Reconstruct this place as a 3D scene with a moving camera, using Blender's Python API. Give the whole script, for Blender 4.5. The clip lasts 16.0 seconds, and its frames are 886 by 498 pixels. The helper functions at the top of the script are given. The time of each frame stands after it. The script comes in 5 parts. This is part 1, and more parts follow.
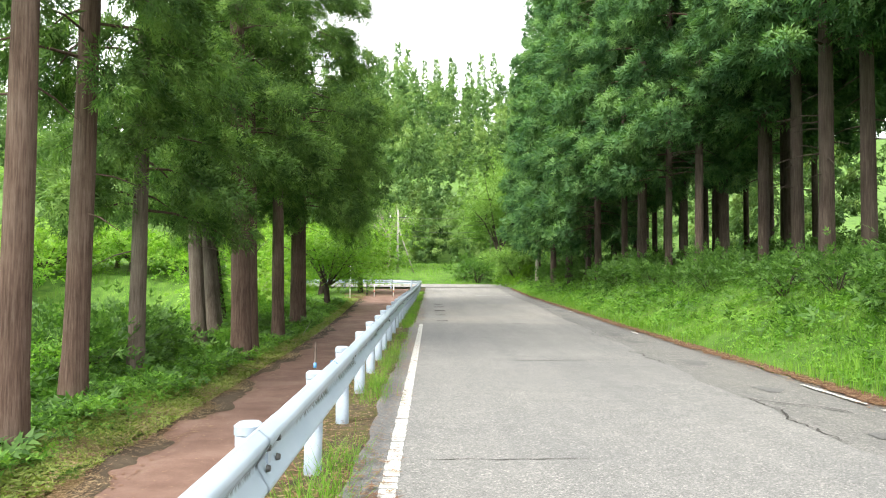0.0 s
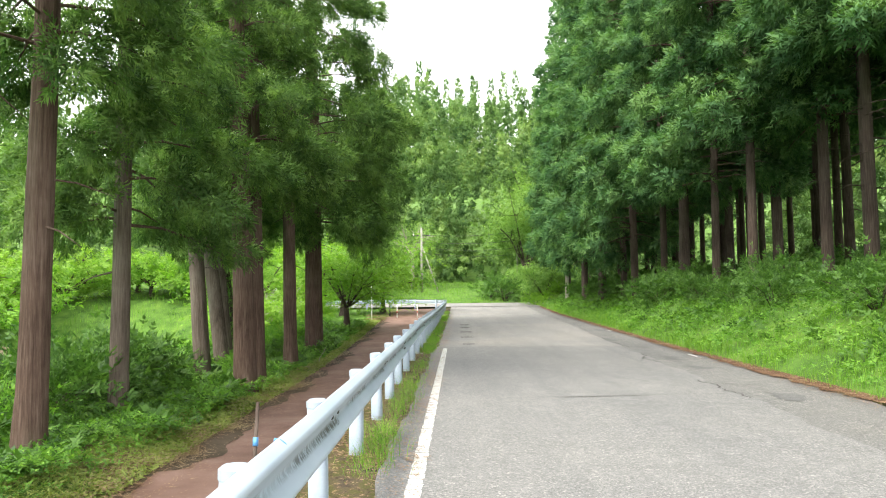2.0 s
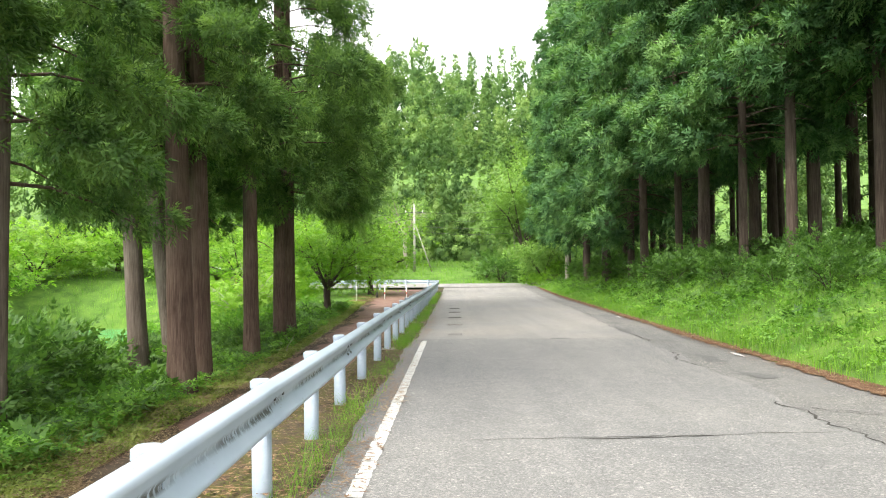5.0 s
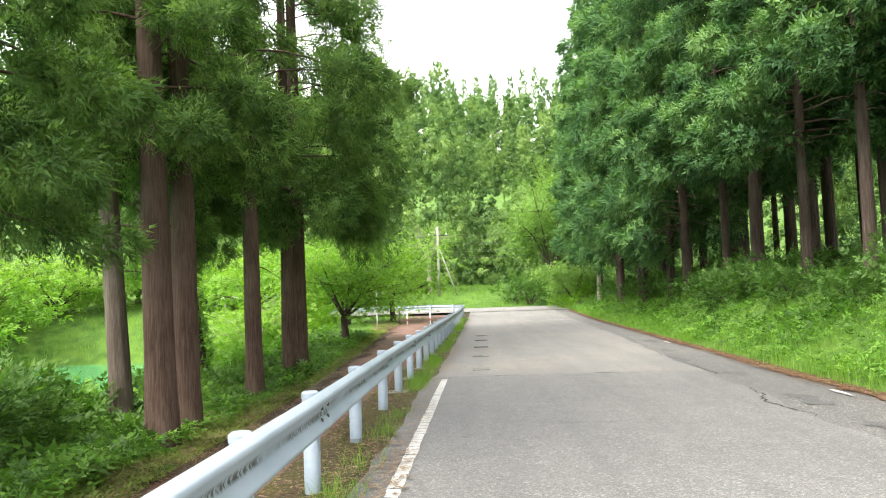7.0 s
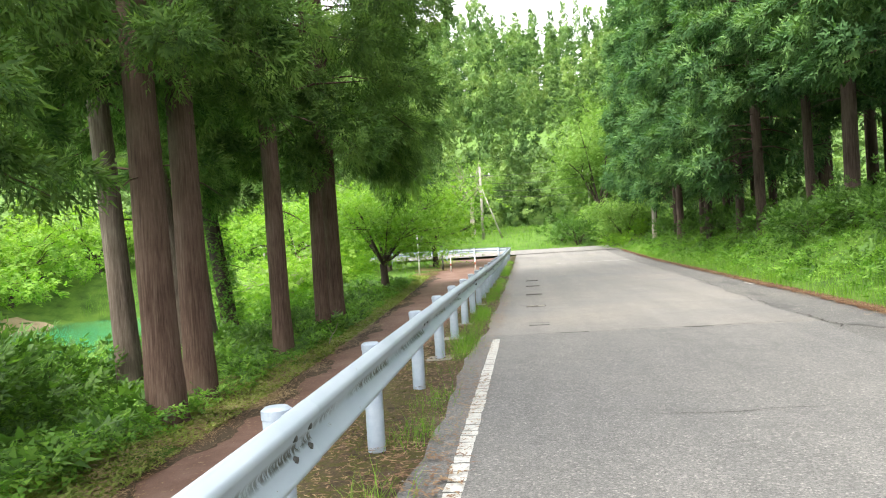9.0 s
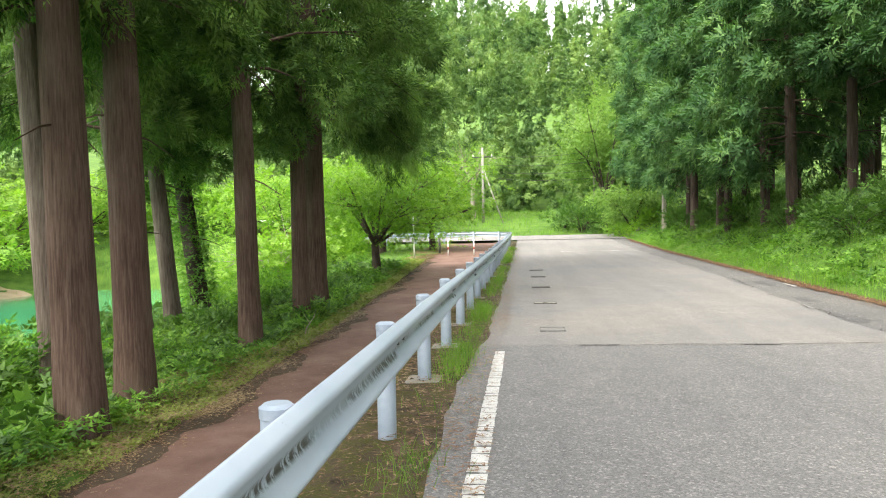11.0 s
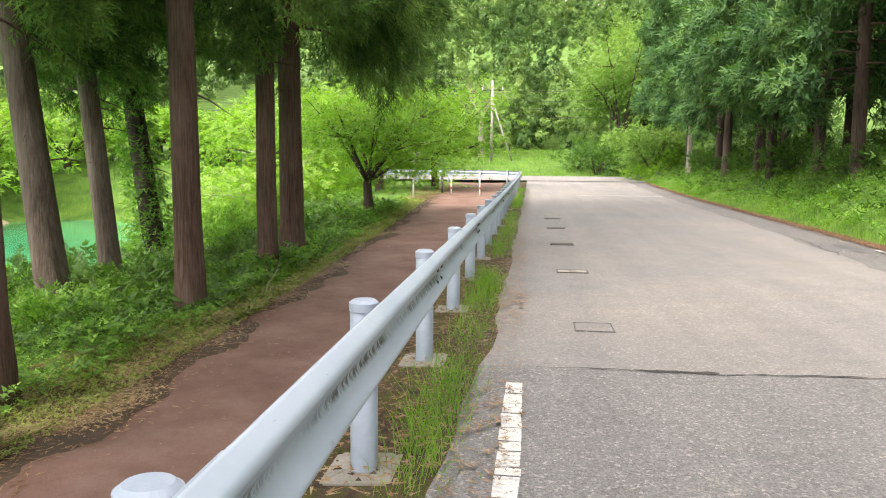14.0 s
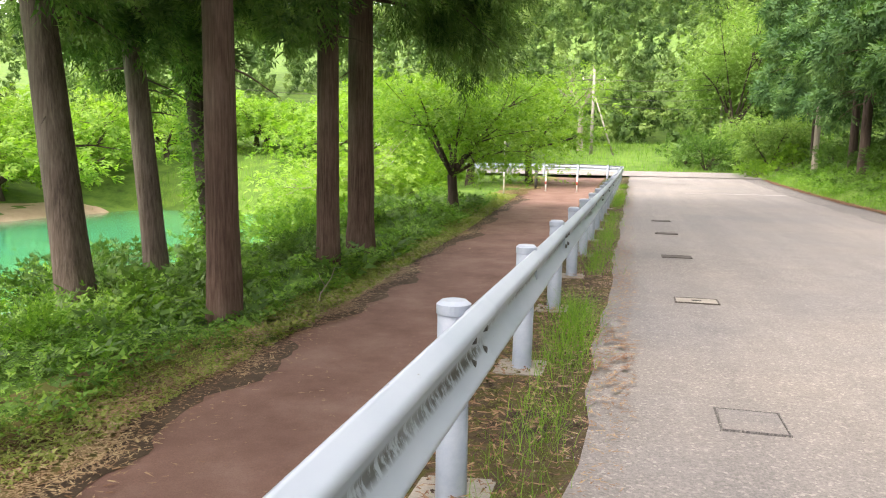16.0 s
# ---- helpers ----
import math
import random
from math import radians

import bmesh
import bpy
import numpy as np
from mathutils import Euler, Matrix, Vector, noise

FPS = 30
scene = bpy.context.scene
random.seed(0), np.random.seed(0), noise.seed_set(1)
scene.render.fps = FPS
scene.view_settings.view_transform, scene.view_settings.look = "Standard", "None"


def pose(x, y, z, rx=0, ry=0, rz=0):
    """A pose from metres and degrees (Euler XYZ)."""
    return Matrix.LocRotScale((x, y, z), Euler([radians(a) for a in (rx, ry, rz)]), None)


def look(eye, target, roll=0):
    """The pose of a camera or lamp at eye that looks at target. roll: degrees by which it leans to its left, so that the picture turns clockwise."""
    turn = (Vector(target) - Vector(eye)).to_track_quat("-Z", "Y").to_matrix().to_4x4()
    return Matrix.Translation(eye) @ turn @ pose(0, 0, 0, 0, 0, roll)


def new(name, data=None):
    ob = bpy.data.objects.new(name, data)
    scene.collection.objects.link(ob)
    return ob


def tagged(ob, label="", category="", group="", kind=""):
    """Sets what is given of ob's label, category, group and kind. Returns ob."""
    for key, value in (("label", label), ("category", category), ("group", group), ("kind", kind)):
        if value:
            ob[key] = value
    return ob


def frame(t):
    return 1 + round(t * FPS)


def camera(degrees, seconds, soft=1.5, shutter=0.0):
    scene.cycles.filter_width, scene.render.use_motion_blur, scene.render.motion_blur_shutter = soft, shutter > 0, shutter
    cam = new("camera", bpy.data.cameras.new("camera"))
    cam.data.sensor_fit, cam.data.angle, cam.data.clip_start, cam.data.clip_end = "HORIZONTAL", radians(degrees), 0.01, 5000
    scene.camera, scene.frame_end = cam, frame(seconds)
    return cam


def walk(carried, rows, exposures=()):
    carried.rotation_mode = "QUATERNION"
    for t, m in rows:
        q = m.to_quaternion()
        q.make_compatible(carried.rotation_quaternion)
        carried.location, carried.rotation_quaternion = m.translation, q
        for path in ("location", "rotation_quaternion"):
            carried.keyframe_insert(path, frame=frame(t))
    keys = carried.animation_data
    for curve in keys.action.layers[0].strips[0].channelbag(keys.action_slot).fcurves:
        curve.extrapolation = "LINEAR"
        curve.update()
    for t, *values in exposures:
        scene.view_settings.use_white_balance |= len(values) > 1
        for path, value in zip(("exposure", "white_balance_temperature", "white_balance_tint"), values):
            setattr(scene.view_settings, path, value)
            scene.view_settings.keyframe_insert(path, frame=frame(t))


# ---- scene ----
cam = camera(60.8, 16.0, soft=1.1)
METRES, EYE, TILT, LEAN, TURN = 18.0, 1.24, 0.0, 0.0, -0.9
ROWS = [
    (0.0, 0.0, 0.0, 0.0, -0.02, 2.45, -0.4),
    (0.5, -0.0012, 0.0295, 0.0, 1.1, 2.7, 0.68),
    (1.0, 0.0007, 0.0621, 0.0005, 2.39, 3.41, 0.45),
    (1.5, -0.0, 0.0929, -0.0009, 1.9, 3.26, 0.39),
    (2.0, 0.0006, 0.1222, -0.0008, 1.95, 3.92, 0.66),
    (2.5, 0.0007, 0.155, -0.0004, 4.21, 4.14, -0.58),
    (3.0, 0.0025, 0.1854, -0.0003, 4.77, 3.82, -1.03),
    (3.5, 0.0069, 0.2201, -0.0006, 3.89, 2.52, -1.03),
    (4.0, 0.0096, 0.2513, 0.0003, 0.75, 2.23, -0.75),
    (6.5, 0.0158, 0.4003, 0.0024, 3.79, 3.73, 2.42),
    (7.0, 0.0146, 0.4349, 0.0031, 3.79, 4.26, 1.88),
    (7.5, 0.0125, 0.4661, 0.0029, 2.17, 3.91, 2.59),
    (8.0, 0.009, 0.4987, 0.0032, 5.12, 3.05, 2.77),
    (8.5, 0.0047, 0.5324, 0.0031, 4.84, -0.22, 2.87),
    (9.0, 0.0023, 0.5631, 0.0039, 7.12, 0.13, 3.46),
    (9.5, -0.0019, 0.5951, 0.0041, 6.19, 0.29, 2.27),
    (12.0, -0.0113, 0.7508, 0.0042, 7.36, -2.64, 0.59),
    (12.5, -0.0101, 0.7813, 0.0046, 6.5, -3.07, -0.03),
    (13.0, -0.0122, 0.8105, 0.0048, 2.87, -3.59, 0.28),
    (13.5, -0.016, 0.8395, 0.0043, 5.4, -5.25, -0.67),
    (14.0, -0.0231, 0.8721, 0.0051, 7.55, -5.98, -0.6),
    (14.5, -0.0252, 0.8999, 0.0034, 13.97, -4.74, -0.53),
    (15.0, -0.0291, 0.9308, 0.0025, 15.6, -5.53, -0.75),
    (15.5, -0.0283, 0.9665, 0.0019, 12.39, -8.07, 0.68),
    (16.0, -0.0296, 0.9956, 0.0033, 14.94, -6.54, -1.11),
]
walk(cam, [(t, pose(0, 0, EYE, TILT, LEAN, TURN) @ pose(METRES * x, METRES * y, METRES * z, 90 + pitch, roll, yaw)) for t, x, y, z, yaw, pitch, roll in ROWS],
     exposures=[(0.0, 1.02, 6500, 9), (8.0, 1.2, 6550, 11), (12.5, 1.2, 6650, 14), (16.0, 1.28, 6950, 22)])

# ---- world, sun, exposure ----
world = bpy.data.worlds.new("overcast")
scene.world = world
world.use_nodes = True
wn, wl = world.node_tree.nodes, world.node_tree.links
wn.clear()
SUN_EL, SUN_AZ = radians(52), radians(222)
sky = wn.new("ShaderNodeTexSky")
sky.sky_type, sky.sun_disc, sky.sun_elevation, sky.sun_rotation = "NISHITA", False, SUN_EL, SUN_AZ
cloud = wn.new("ShaderNodeMix")
cloud.data_type = "RGBA"
cloud.inputs[0].default_value = 0.82
wl.new(sky.outputs[0], cloud.inputs[6])
cloud.inputs[7].default_value = (10.6, 10.5, 10.2, 1)
bg = wn.new("ShaderNodeBackground")
bg.inputs[1].default_value = 0.19
wl.new(cloud.outputs[2], bg.inputs[0])
wo = wn.new("ShaderNodeOutputWorld")
wl.new(bg.outputs[0], wo.inputs[0])

sun_data = bpy.data.lights.new("sun", "SUN")
sun_data.energy, sun_data.angle, sun_data.color = 3.2, radians(20), (1.0, 0.95, 0.84)
sun = new("sun", sun_data)
to_sun = Vector((math.sin(SUN_AZ) * math.cos(SUN_EL), math.cos(SUN_AZ) * math.cos(SUN_EL), math.sin(SUN_EL)))
sun.matrix_world = look(to_sun * 60, (0, 0, 0))

rng = np.random.default_rng(7)


# ---- materials ----
def material(name, rough=0.8, spec=0.3, metal=0.0):
    m = bpy.data.materials.new(name)
    m.use_nodes = True
    n, l = m.node_tree.nodes, m.node_tree.links
    p = n["Principled BSDF"]
    p.inputs["Roughness"].default_value = rough
    p.inputs["Specular IOR Level"].default_value = spec
    p.inputs["Metallic"].default_value = metal
    return m, n, l, p


def coords(n, l, scale=(1, 1, 1), kind="Object"):
    tc = n.new("ShaderNodeTexCoord")
    mp = n.new("ShaderNodeMapping")
    mp.inputs["Scale"].default_value = scale
    l.new(tc.outputs[kind], mp.inputs[0])
    return mp.outputs[0]


def noise_tex(n, l, vec, scale, detail=6.0, rough=0.6):
    t = n.new("ShaderNodeTexNoise")
    t.inputs["Scale"].default_value, t.inputs["Detail"].default_value, t.inputs["Roughness"].default_value = scale, detail, rough
    l.new(vec, t.inputs["Vector"])
    return t.outputs["Fac"]


def ramp(n, l, fac, stops):
    r = n.new("ShaderNodeValToRGB")
    e = r.color_ramp.elements
    e[0].position, e[0].color = stops[0][0], (*stops[0][1], 1)
    e[1].position, e[1].color = stops[-1][0], (*stops[-1][1], 1)
    for pos, col in stops[1:-1]:
        k = e.new(pos)
        k.color = (*col, 1)
    l.new(fac, r.inputs[0])
    return r.outputs[0]


def mix(n, l, fac, a, b, blend="MIX"):
    m = n.new("ShaderNodeMix")
    m.data_type, m.blend_type = "RGBA", blend
    for sock, v in ((m.inputs[0], fac), (m.inputs[6], a), (m.inputs[7], b)):
        if isinstance(v, (int, float)):
            sock.default_value = v
        elif isinstance(v, tuple):
            sock.default_value = (*v, 1)
        else:
            l.new(v, sock)
    return m.outputs[2]


def bump(n, l, p, height, strength=0.4, dist=0.02):
    b = n.new("ShaderNodeBump")
    b.inputs["Strength"].default_value, b.inputs["Distance"].default_value = strength, dist
    l.new(height, b.inputs["Height"])
    l.new(b.outputs[0], p.inputs["Normal"])


def leafy(name, dark, mid, light, through_light=0.35, patch=0.35, drift_scale=0.5, gloss=0.3):
    """Leaves: colour varies leaf by leaf and in drifts; some light passes through."""
    m, n, l, p = material(name, 0.6, gloss)
    geo = n.new("ShaderNodeNewGeometry")
    c1 = ramp(n, l, geo.outputs["Random Per Island"], [(0.0, dark), (0.5, mid), (1.0, light)])
    drift = noise_tex(n, l, coords(n, l), drift_scale, 3)
    c2 = ramp(n, l, drift, [(0.36, dark), (0.5, mid), (0.64, light)])
    col = mix(n, l, patch, c1, c2)
    l.new(col, p.inputs["Base Color"])
    tr = n.new("ShaderNodeBsdfTranslucent")
    l.new(mix(n, l, 1.0, col, (1.1, 1.25, 0.6), "MULTIPLY"), tr.inputs[0])
    ms = n.new("ShaderNodeMixShader")
    ms.inputs[0].default_value = through_light
    out = n["Material Output"]
    l.new(p.outputs[0], ms.inputs[1])
    l.new(tr.outputs[0], ms.inputs[2])
    l.new(ms.outputs[0], out.inputs[0])
    return m


def ground_like(name, stops, scale=3.0, fine=60.0, rough=0.95, bump_s=0.5, fine_mix=0.35, fine_stops=((0.35, (0.3, 0.3, 0.3)), (0.65, (1, 1, 1)))):
    m, n, l, p = material(name, rough, 0.2)
    v = coords(n, l)
    a = noise_tex(n, l, v, scale, 8, 0.65)
    b = noise_tex(n, l, v, fine, 4, 0.7)
    col = mix(n, l, fine_mix, ramp(n, l, a, stops), ramp(n, l, b, list(fine_stops)), "MULTIPLY")
    l.new(col, p.inputs["Base Color"])
    bump(n, l, p, b, bump_s, 0.01)
    return m


def asphalt(name, base, warm, speck):
    m, n, l, p = material(name, 0.88, 0.3)
    v = coords(n, l)
    big = noise_tex(n, l, v, 0.35, 5, 0.6)
    mid_n = noise_tex(n, l, v, 4.0, 6, 0.7)
    fine = noise_tex(n, l, v, 95.0, 3, 0.8)
    vor = n.new("ShaderNodeTexVoronoi")
    vor.inputs["Scale"].default_value = 75.0
    l.new(v, vor.inputs["Vector"])
    stones = n.new("ShaderNodeSeparateColor")
    l.new(vor.outputs["Color"], stones.inputs[0])
    lane = noise_tex(n, l, coords(n, l, (2.2, 0.12, 1)), 1.0, 4, 0.6)
    c = ramp(n, l, big, [(0.3, tuple(base * k for k in (0.92, 0.92, 0.93))), (0.7, tuple(base * 1.1 * k for k in warm))])
    c = mix(n, l, 0.45, c, ramp(n, l, lane, [(0.35, (0.8, 0.8, 0.8)), (0.65, (1.12, 1.1, 1.08))]), "MULTIPLY")
    c = mix(n, l, 0.5, c, ramp(n, l, mid_n, [(0.3, (0.78, 0.78, 0.78)), (0.7, (1.12, 1.12, 1.12))]), "MULTIPLY")
    c = mix(n, l, speck, c, ramp(n, l, fine, [(0.32, (0.35, 0.35, 0.36)), (0.5, (1, 1, 1)), (0.68, (1.75, 1.72, 1.66))]), "MULTIPLY")
    c = mix(n, l, speck, c, ramp(n, l, stones.outputs[0], [(0.0, (0.55, 0.55, 0.56)), (0.6, (0.95, 0.95, 0.95)), (0.86, (1.05, 1.05, 1.04)), (1.0, (2.0, 1.95, 1.85))]), "MULTIPLY")
    l.new(c, p.inputs["Base Color"])
    bump(n, l, p, fine, 0.5, 0.006)
    return m


def bark(name, a, b, c, ridge=40.0):
    m, n, l, p = material(name, 0.92, 0.15)
    v = coords(n, l, (1, 1, 0.05))
    fib = noise_tex(n, l, v, ridge, 5, 0.7)
    blot = noise_tex(n, l, coords(n, l, (1, 1, 0.5)), 1.6, 4, 0.6)
    col = mix(n, l, 0.4, ramp(n, l, fib, [(0.34, tuple(k * 0.8 for k in a)), (0.5, b), (0.68, c)]), ramp(n, l, blot, [(0.35, a), (0.5, b), (0.66, c)]))
    l.new(col, p.inputs["Base Color"])
    bump(n, l, p, fib, 0.8, 0.025)
    return m


M_ROAD = asphalt("old_asphalt", 0.165, (1.0, 0.99, 0.97), 0.62)
M_ROAD2 = asphalt("smooth_asphalt", 0.19, (1.05, 0.99, 0.92), 0.4)
M_EDGE = asphalt("crumbled_asphalt", 0.14, (1.0, 0.98, 0.94), 0.75)
M_PATCH = asphalt("dark_patch", 0.11, (1.0, 1.0, 1.0), 0.5)
M_PATH = ground_like("red_path", [(0.3, (0.13, 0.076, 0.06)), (0.5, (0.175, 0.107, 0.085)), (0.7, (0.22, 0.147, 0.122))], 1.3, 80, 0.92, 0.4)
M_SOIL = ground_like("litter_soil", [(0.3, (0.08, 0.06, 0.03)), (0.5, (0.17, 0.13, 0.06)), (0.7, (0.15, 0.19, 0.05))], 2.0, 40, 0.97, 0.8)
M_GROUND = ground_like("meadow_ground", [(0.3, (0.035, 0.08, 0.014)), (0.5, (0.08, 0.16, 0.025)), (0.7, (0.13, 0.22, 0.035))], 0.9, 25, 0.97, 0.8)
M_DIRT = ground_like("dirt_strip", [(0.32, (0.035, 0.028, 0.02)), (0.45, (0.10, 0.075, 0.048)), (0.54, (0.085, 0.088, 0.022)), (0.62, (0.11, 0.075, 0.05)), (0.72, (0.19, 0.14, 0.10))], 5, 70, 0.97, 0.9, 0.6)
M_REDSOIL = ground_like("needle_litter", [(0.3, (0.07, 0.042, 0.026)), (0.5, (0.15, 0.08, 0.048)), (0.7, (0.22, 0.15, 0.095))], 6, 70, 0.97, 1.0, 0.6)
M_DAMP = ground_like("damp_soil", [(0.3, (0.05, 0.038, 0.026)), (0.7, (0.10, 0.075, 0.052))], 3, 60, 0.95, 0.8)
M_SAND = ground_like("shore_sand", [(0.3, (0.32, 0.23, 0.16)), (0.7, (0.46, 0.36, 0.26))], 0.8, 30)
M_CONC = ground_like("concrete", [(0.3, (0.25, 0.24, 0.21)), (0.7, (0.38, 0.36, 0.32))], 6, 60, 0.9, 0.4)
M_IRON = ground_like("cast_iron", [(0.3, (0.05, 0.045, 0.04)), (0.7, (0.10, 0.09, 0.08))], 12, 90, 0.7, 0.3)
M_CRACK = ground_like("crack", [(0.3, (0.03, 0.03, 0.03)), (0.7, (0.08, 0.075, 0.07))], 12, 90)
M_BARK = bark("cedar_bark", (0.045, 0.028, 0.021), (0.095, 0.062, 0.048), (0.17, 0.128, 0.105))
M_BARK2 = bark("grey_cedar_bark", (0.055, 0.042, 0.034), (0.12, 0.095, 0.078), (0.21, 0.18, 0.15))
M_BARK5 = bark("plantation_bark", (0.034, 0.024, 0.019), (0.072, 0.053, 0.044), (0.13, 0.105, 0.088))
M_BARK3 = bark("cherry_bark", (0.025, 0.02, 0.016), (0.06, 0.045, 0.038), (0.11, 0.09, 0.075), 14)
M_BARK4 = bark("pale_bark", (0.22, 0.2, 0.16), (0.32, 0.29, 0.24), (0.42, 0.39, 0.33), 10)
M_CEDAR = leafy("cedar_leaves", (0.042, 0.090, 0.028), (0.115, 0.21, 0.060), (0.27, 0.42, 0.12), 0.38, 0.85, 1.3, 0.1)
M_CEDAR2 = leafy("cedar_leaves_cool", (0.036, 0.092, 0.040), (0.085, 0.185, 0.070), (0.19, 0.33, 0.115), 0.32, 0.85, 1.1, 0.1)
M_STRAW = leafy("dry_clippings", (0.13, 0.07, 0.04), (0.26, 0.17, 0.09), (0.46, 0.38, 0.22), 0.1)
M_FAR = leafy("far_conifers", (0.052, 0.115, 0.042), (0.15, 0.26, 0.09), (0.29, 0.42, 0.14), 0.3, 0.85, 0.3, 0.1)
M_CLIP = leafy("verge_clippings", (0.13, 0.15, 0.04), (0.19, 0.27, 0.06), (0.34, 0.36, 0.12), 0.4)
M_DECID = leafy("broad_leaves", (0.08, 0.19, 0.02), (0.16, 0.31, 0.032), (0.25, 0.42, 0.05), 0.45)
M_DECID2 = leafy("pale_broad_leaves", (0.11, 0.23, 0.03), (0.2, 0.35, 0.045), (0.3, 0.45, 0.075), 0.45)
M_FRESH = leafy("fresh_leaves", (0.11, 0.21, 0.05), (0.18, 0.31, 0.07), (0.28, 0.43, 0.11), 0.42)
M_SHRUB = leafy("shrub_leaves", (0.030, 0.075, 0.018), (0.07, 0.155, 0.030), (0.14, 0.26, 0.052), 0.38)
M_GRASS = leafy("verge_grass", (0.07, 0.17, 0.018), (0.14, 0.29, 0.03), (0.24, 0.40, 0.055), 0.45)
M_WEED = leafy("weeds", (0.046, 0.130, 0.020), (0.125, 0.275, 0.040), (0.245, 0.42, 0.067), 0.42)
M_LITTER = leafy("fallen_cedar_twigs", (0.10, 0.04, 0.02), (0.17, 0.085, 0.04), (0.36, 0.27, 0.15), 0.05)

M_PAINT, n, l, p = material("worn_white_paint", 0.75, 0.3)
f = noise_tex(n, l, coords(n, l), 38, 6, 0.75)
g = noise_tex(n, l, coords(n, l, (0.6, 14, 1)), 1.0, 3, 0.6)
l.new(mix(n, l, 0.75, ramp(n, l, f, [(0.38, (0.3, 0.3, 0.29)), (0.46, (0.48, 0.48, 0.46)), (0.7, (0.57, 0.57, 0.55))]), ramp(n, l, g, [(0.32, (0.45, 0.45, 0.44)), (0.4, (1, 1, 1))]), "MULTIPLY"), p.inputs["Base Color"])

M_RAIL, n, l, p = material("painted_steel", 0.42, 0.5)
v = coords(n, l)
spots = noise_tex(n, l, coords(n, l, (1, 0.35, 1)), 16, 5, 0.8)
fade = noise_tex(n, l, v, 1.5, 4, 0.6)
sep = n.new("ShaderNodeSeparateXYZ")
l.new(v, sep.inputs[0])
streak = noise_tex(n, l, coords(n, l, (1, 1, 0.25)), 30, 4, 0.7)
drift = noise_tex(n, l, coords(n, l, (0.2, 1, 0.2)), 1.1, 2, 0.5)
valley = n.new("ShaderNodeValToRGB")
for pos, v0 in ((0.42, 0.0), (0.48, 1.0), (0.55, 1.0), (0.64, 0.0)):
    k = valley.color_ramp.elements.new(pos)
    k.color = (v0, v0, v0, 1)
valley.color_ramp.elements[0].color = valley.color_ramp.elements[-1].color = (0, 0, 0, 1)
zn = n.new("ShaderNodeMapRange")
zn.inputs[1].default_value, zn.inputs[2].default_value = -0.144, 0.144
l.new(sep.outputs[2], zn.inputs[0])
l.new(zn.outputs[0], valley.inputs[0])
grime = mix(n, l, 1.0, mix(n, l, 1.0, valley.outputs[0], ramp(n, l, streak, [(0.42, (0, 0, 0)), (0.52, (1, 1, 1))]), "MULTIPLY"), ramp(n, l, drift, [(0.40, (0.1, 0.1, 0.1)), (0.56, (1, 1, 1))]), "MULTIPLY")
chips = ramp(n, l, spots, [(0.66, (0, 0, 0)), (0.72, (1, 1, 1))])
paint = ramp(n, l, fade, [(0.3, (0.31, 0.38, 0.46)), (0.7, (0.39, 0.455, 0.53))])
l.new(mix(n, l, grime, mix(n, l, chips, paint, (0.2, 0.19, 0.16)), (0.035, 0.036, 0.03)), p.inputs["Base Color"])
bump(n, l, p, spots, 0.15, 0.004)

M_POST, n, l, p = material("post_paint", 0.5, 0.4)
f = noise_tex(n, l, coords(n, l), 9, 6, 0.75)
l.new(ramp(n, l, f, [(0.28, (0.2, 0.17, 0.13)), (0.36, (0.27, 0.33, 0.40)), (0.7, (0.34, 0.39, 0.46))]), p.inputs["Base Color"])

M_WHITE, n, l, p = material("white_metal", 0.5, 0.4)
f = noise_tex(n, l, coords(n, l), 7, 5, 0.7)
l.new(ramp(n, l, f, [(0.3, (0.5, 0.5, 0.47)), (0.6, (0.78, 0.78, 0.76))]), p.inputs["Base Color"])
M_DARK, n, l, p = material("dark_metal", 0.6, 0.4)
f = noise_tex(n, l, coords(n, l), 9, 5, 0.7)
l.new(ramp(n, l, f, [(0.3, (0.03, 0.03, 0.03)), (0.7, (0.08, 0.08, 0.075))]), p.inputs["Base Color"])
M_RED, n, l, p = material("red_paint", 0.5, 0.4)
f = noise_tex(n, l, coords(n, l), 9, 5, 0.7)
l.new(ramp(n, l, f, [(0.3, (0.3, 0.04, 0.03)), (0.7, (0.45, 0.08, 0.06))]), p.inputs["Base Color"])

M_WATER, n, l, p = material("lake_water", 0.06, 0.5)
w = noise_tex(n, l, coords(n, l, (1, 1.6, 1)), 2.2, 4, 0.6)
l.new(ramp(n, l, noise_tex(n, l, coords(n, l), 0.08, 3), [(0.3, (0.03, 0.20, 0.095)), (0.7, (0.05, 0.27, 0.13))]), p.inputs["Base Color"])
bump(n, l, p, w, 0.12, 0.05)


# ---- shape helpers ----
def mesh_np(name, V, F, mat, smooth=False):
    V, F = np.ascontiguousarray(V, np.float32), np.ascontiguousarray(F, np.int32)
    me = bpy.data.meshes.new(name)
    me.vertices.add(len(V))
    me.vertices.foreach_set("co", V.ravel())
    me.loops.add(F.size)
    me.loops.foreach_set("vertex_index", F.ravel())
    me.polygons.add(len(F))
    me.polygons.foreach_set("loop_start", np.arange(0, F.size, F.shape[1], dtype=np.int32))
    if smooth:
        me.polygons.foreach_set("use_smooth", np.ones(len(F), bool))
    me.materials.append(mat)
    me.update(calc_edges=True)
    me.validate()
    return me


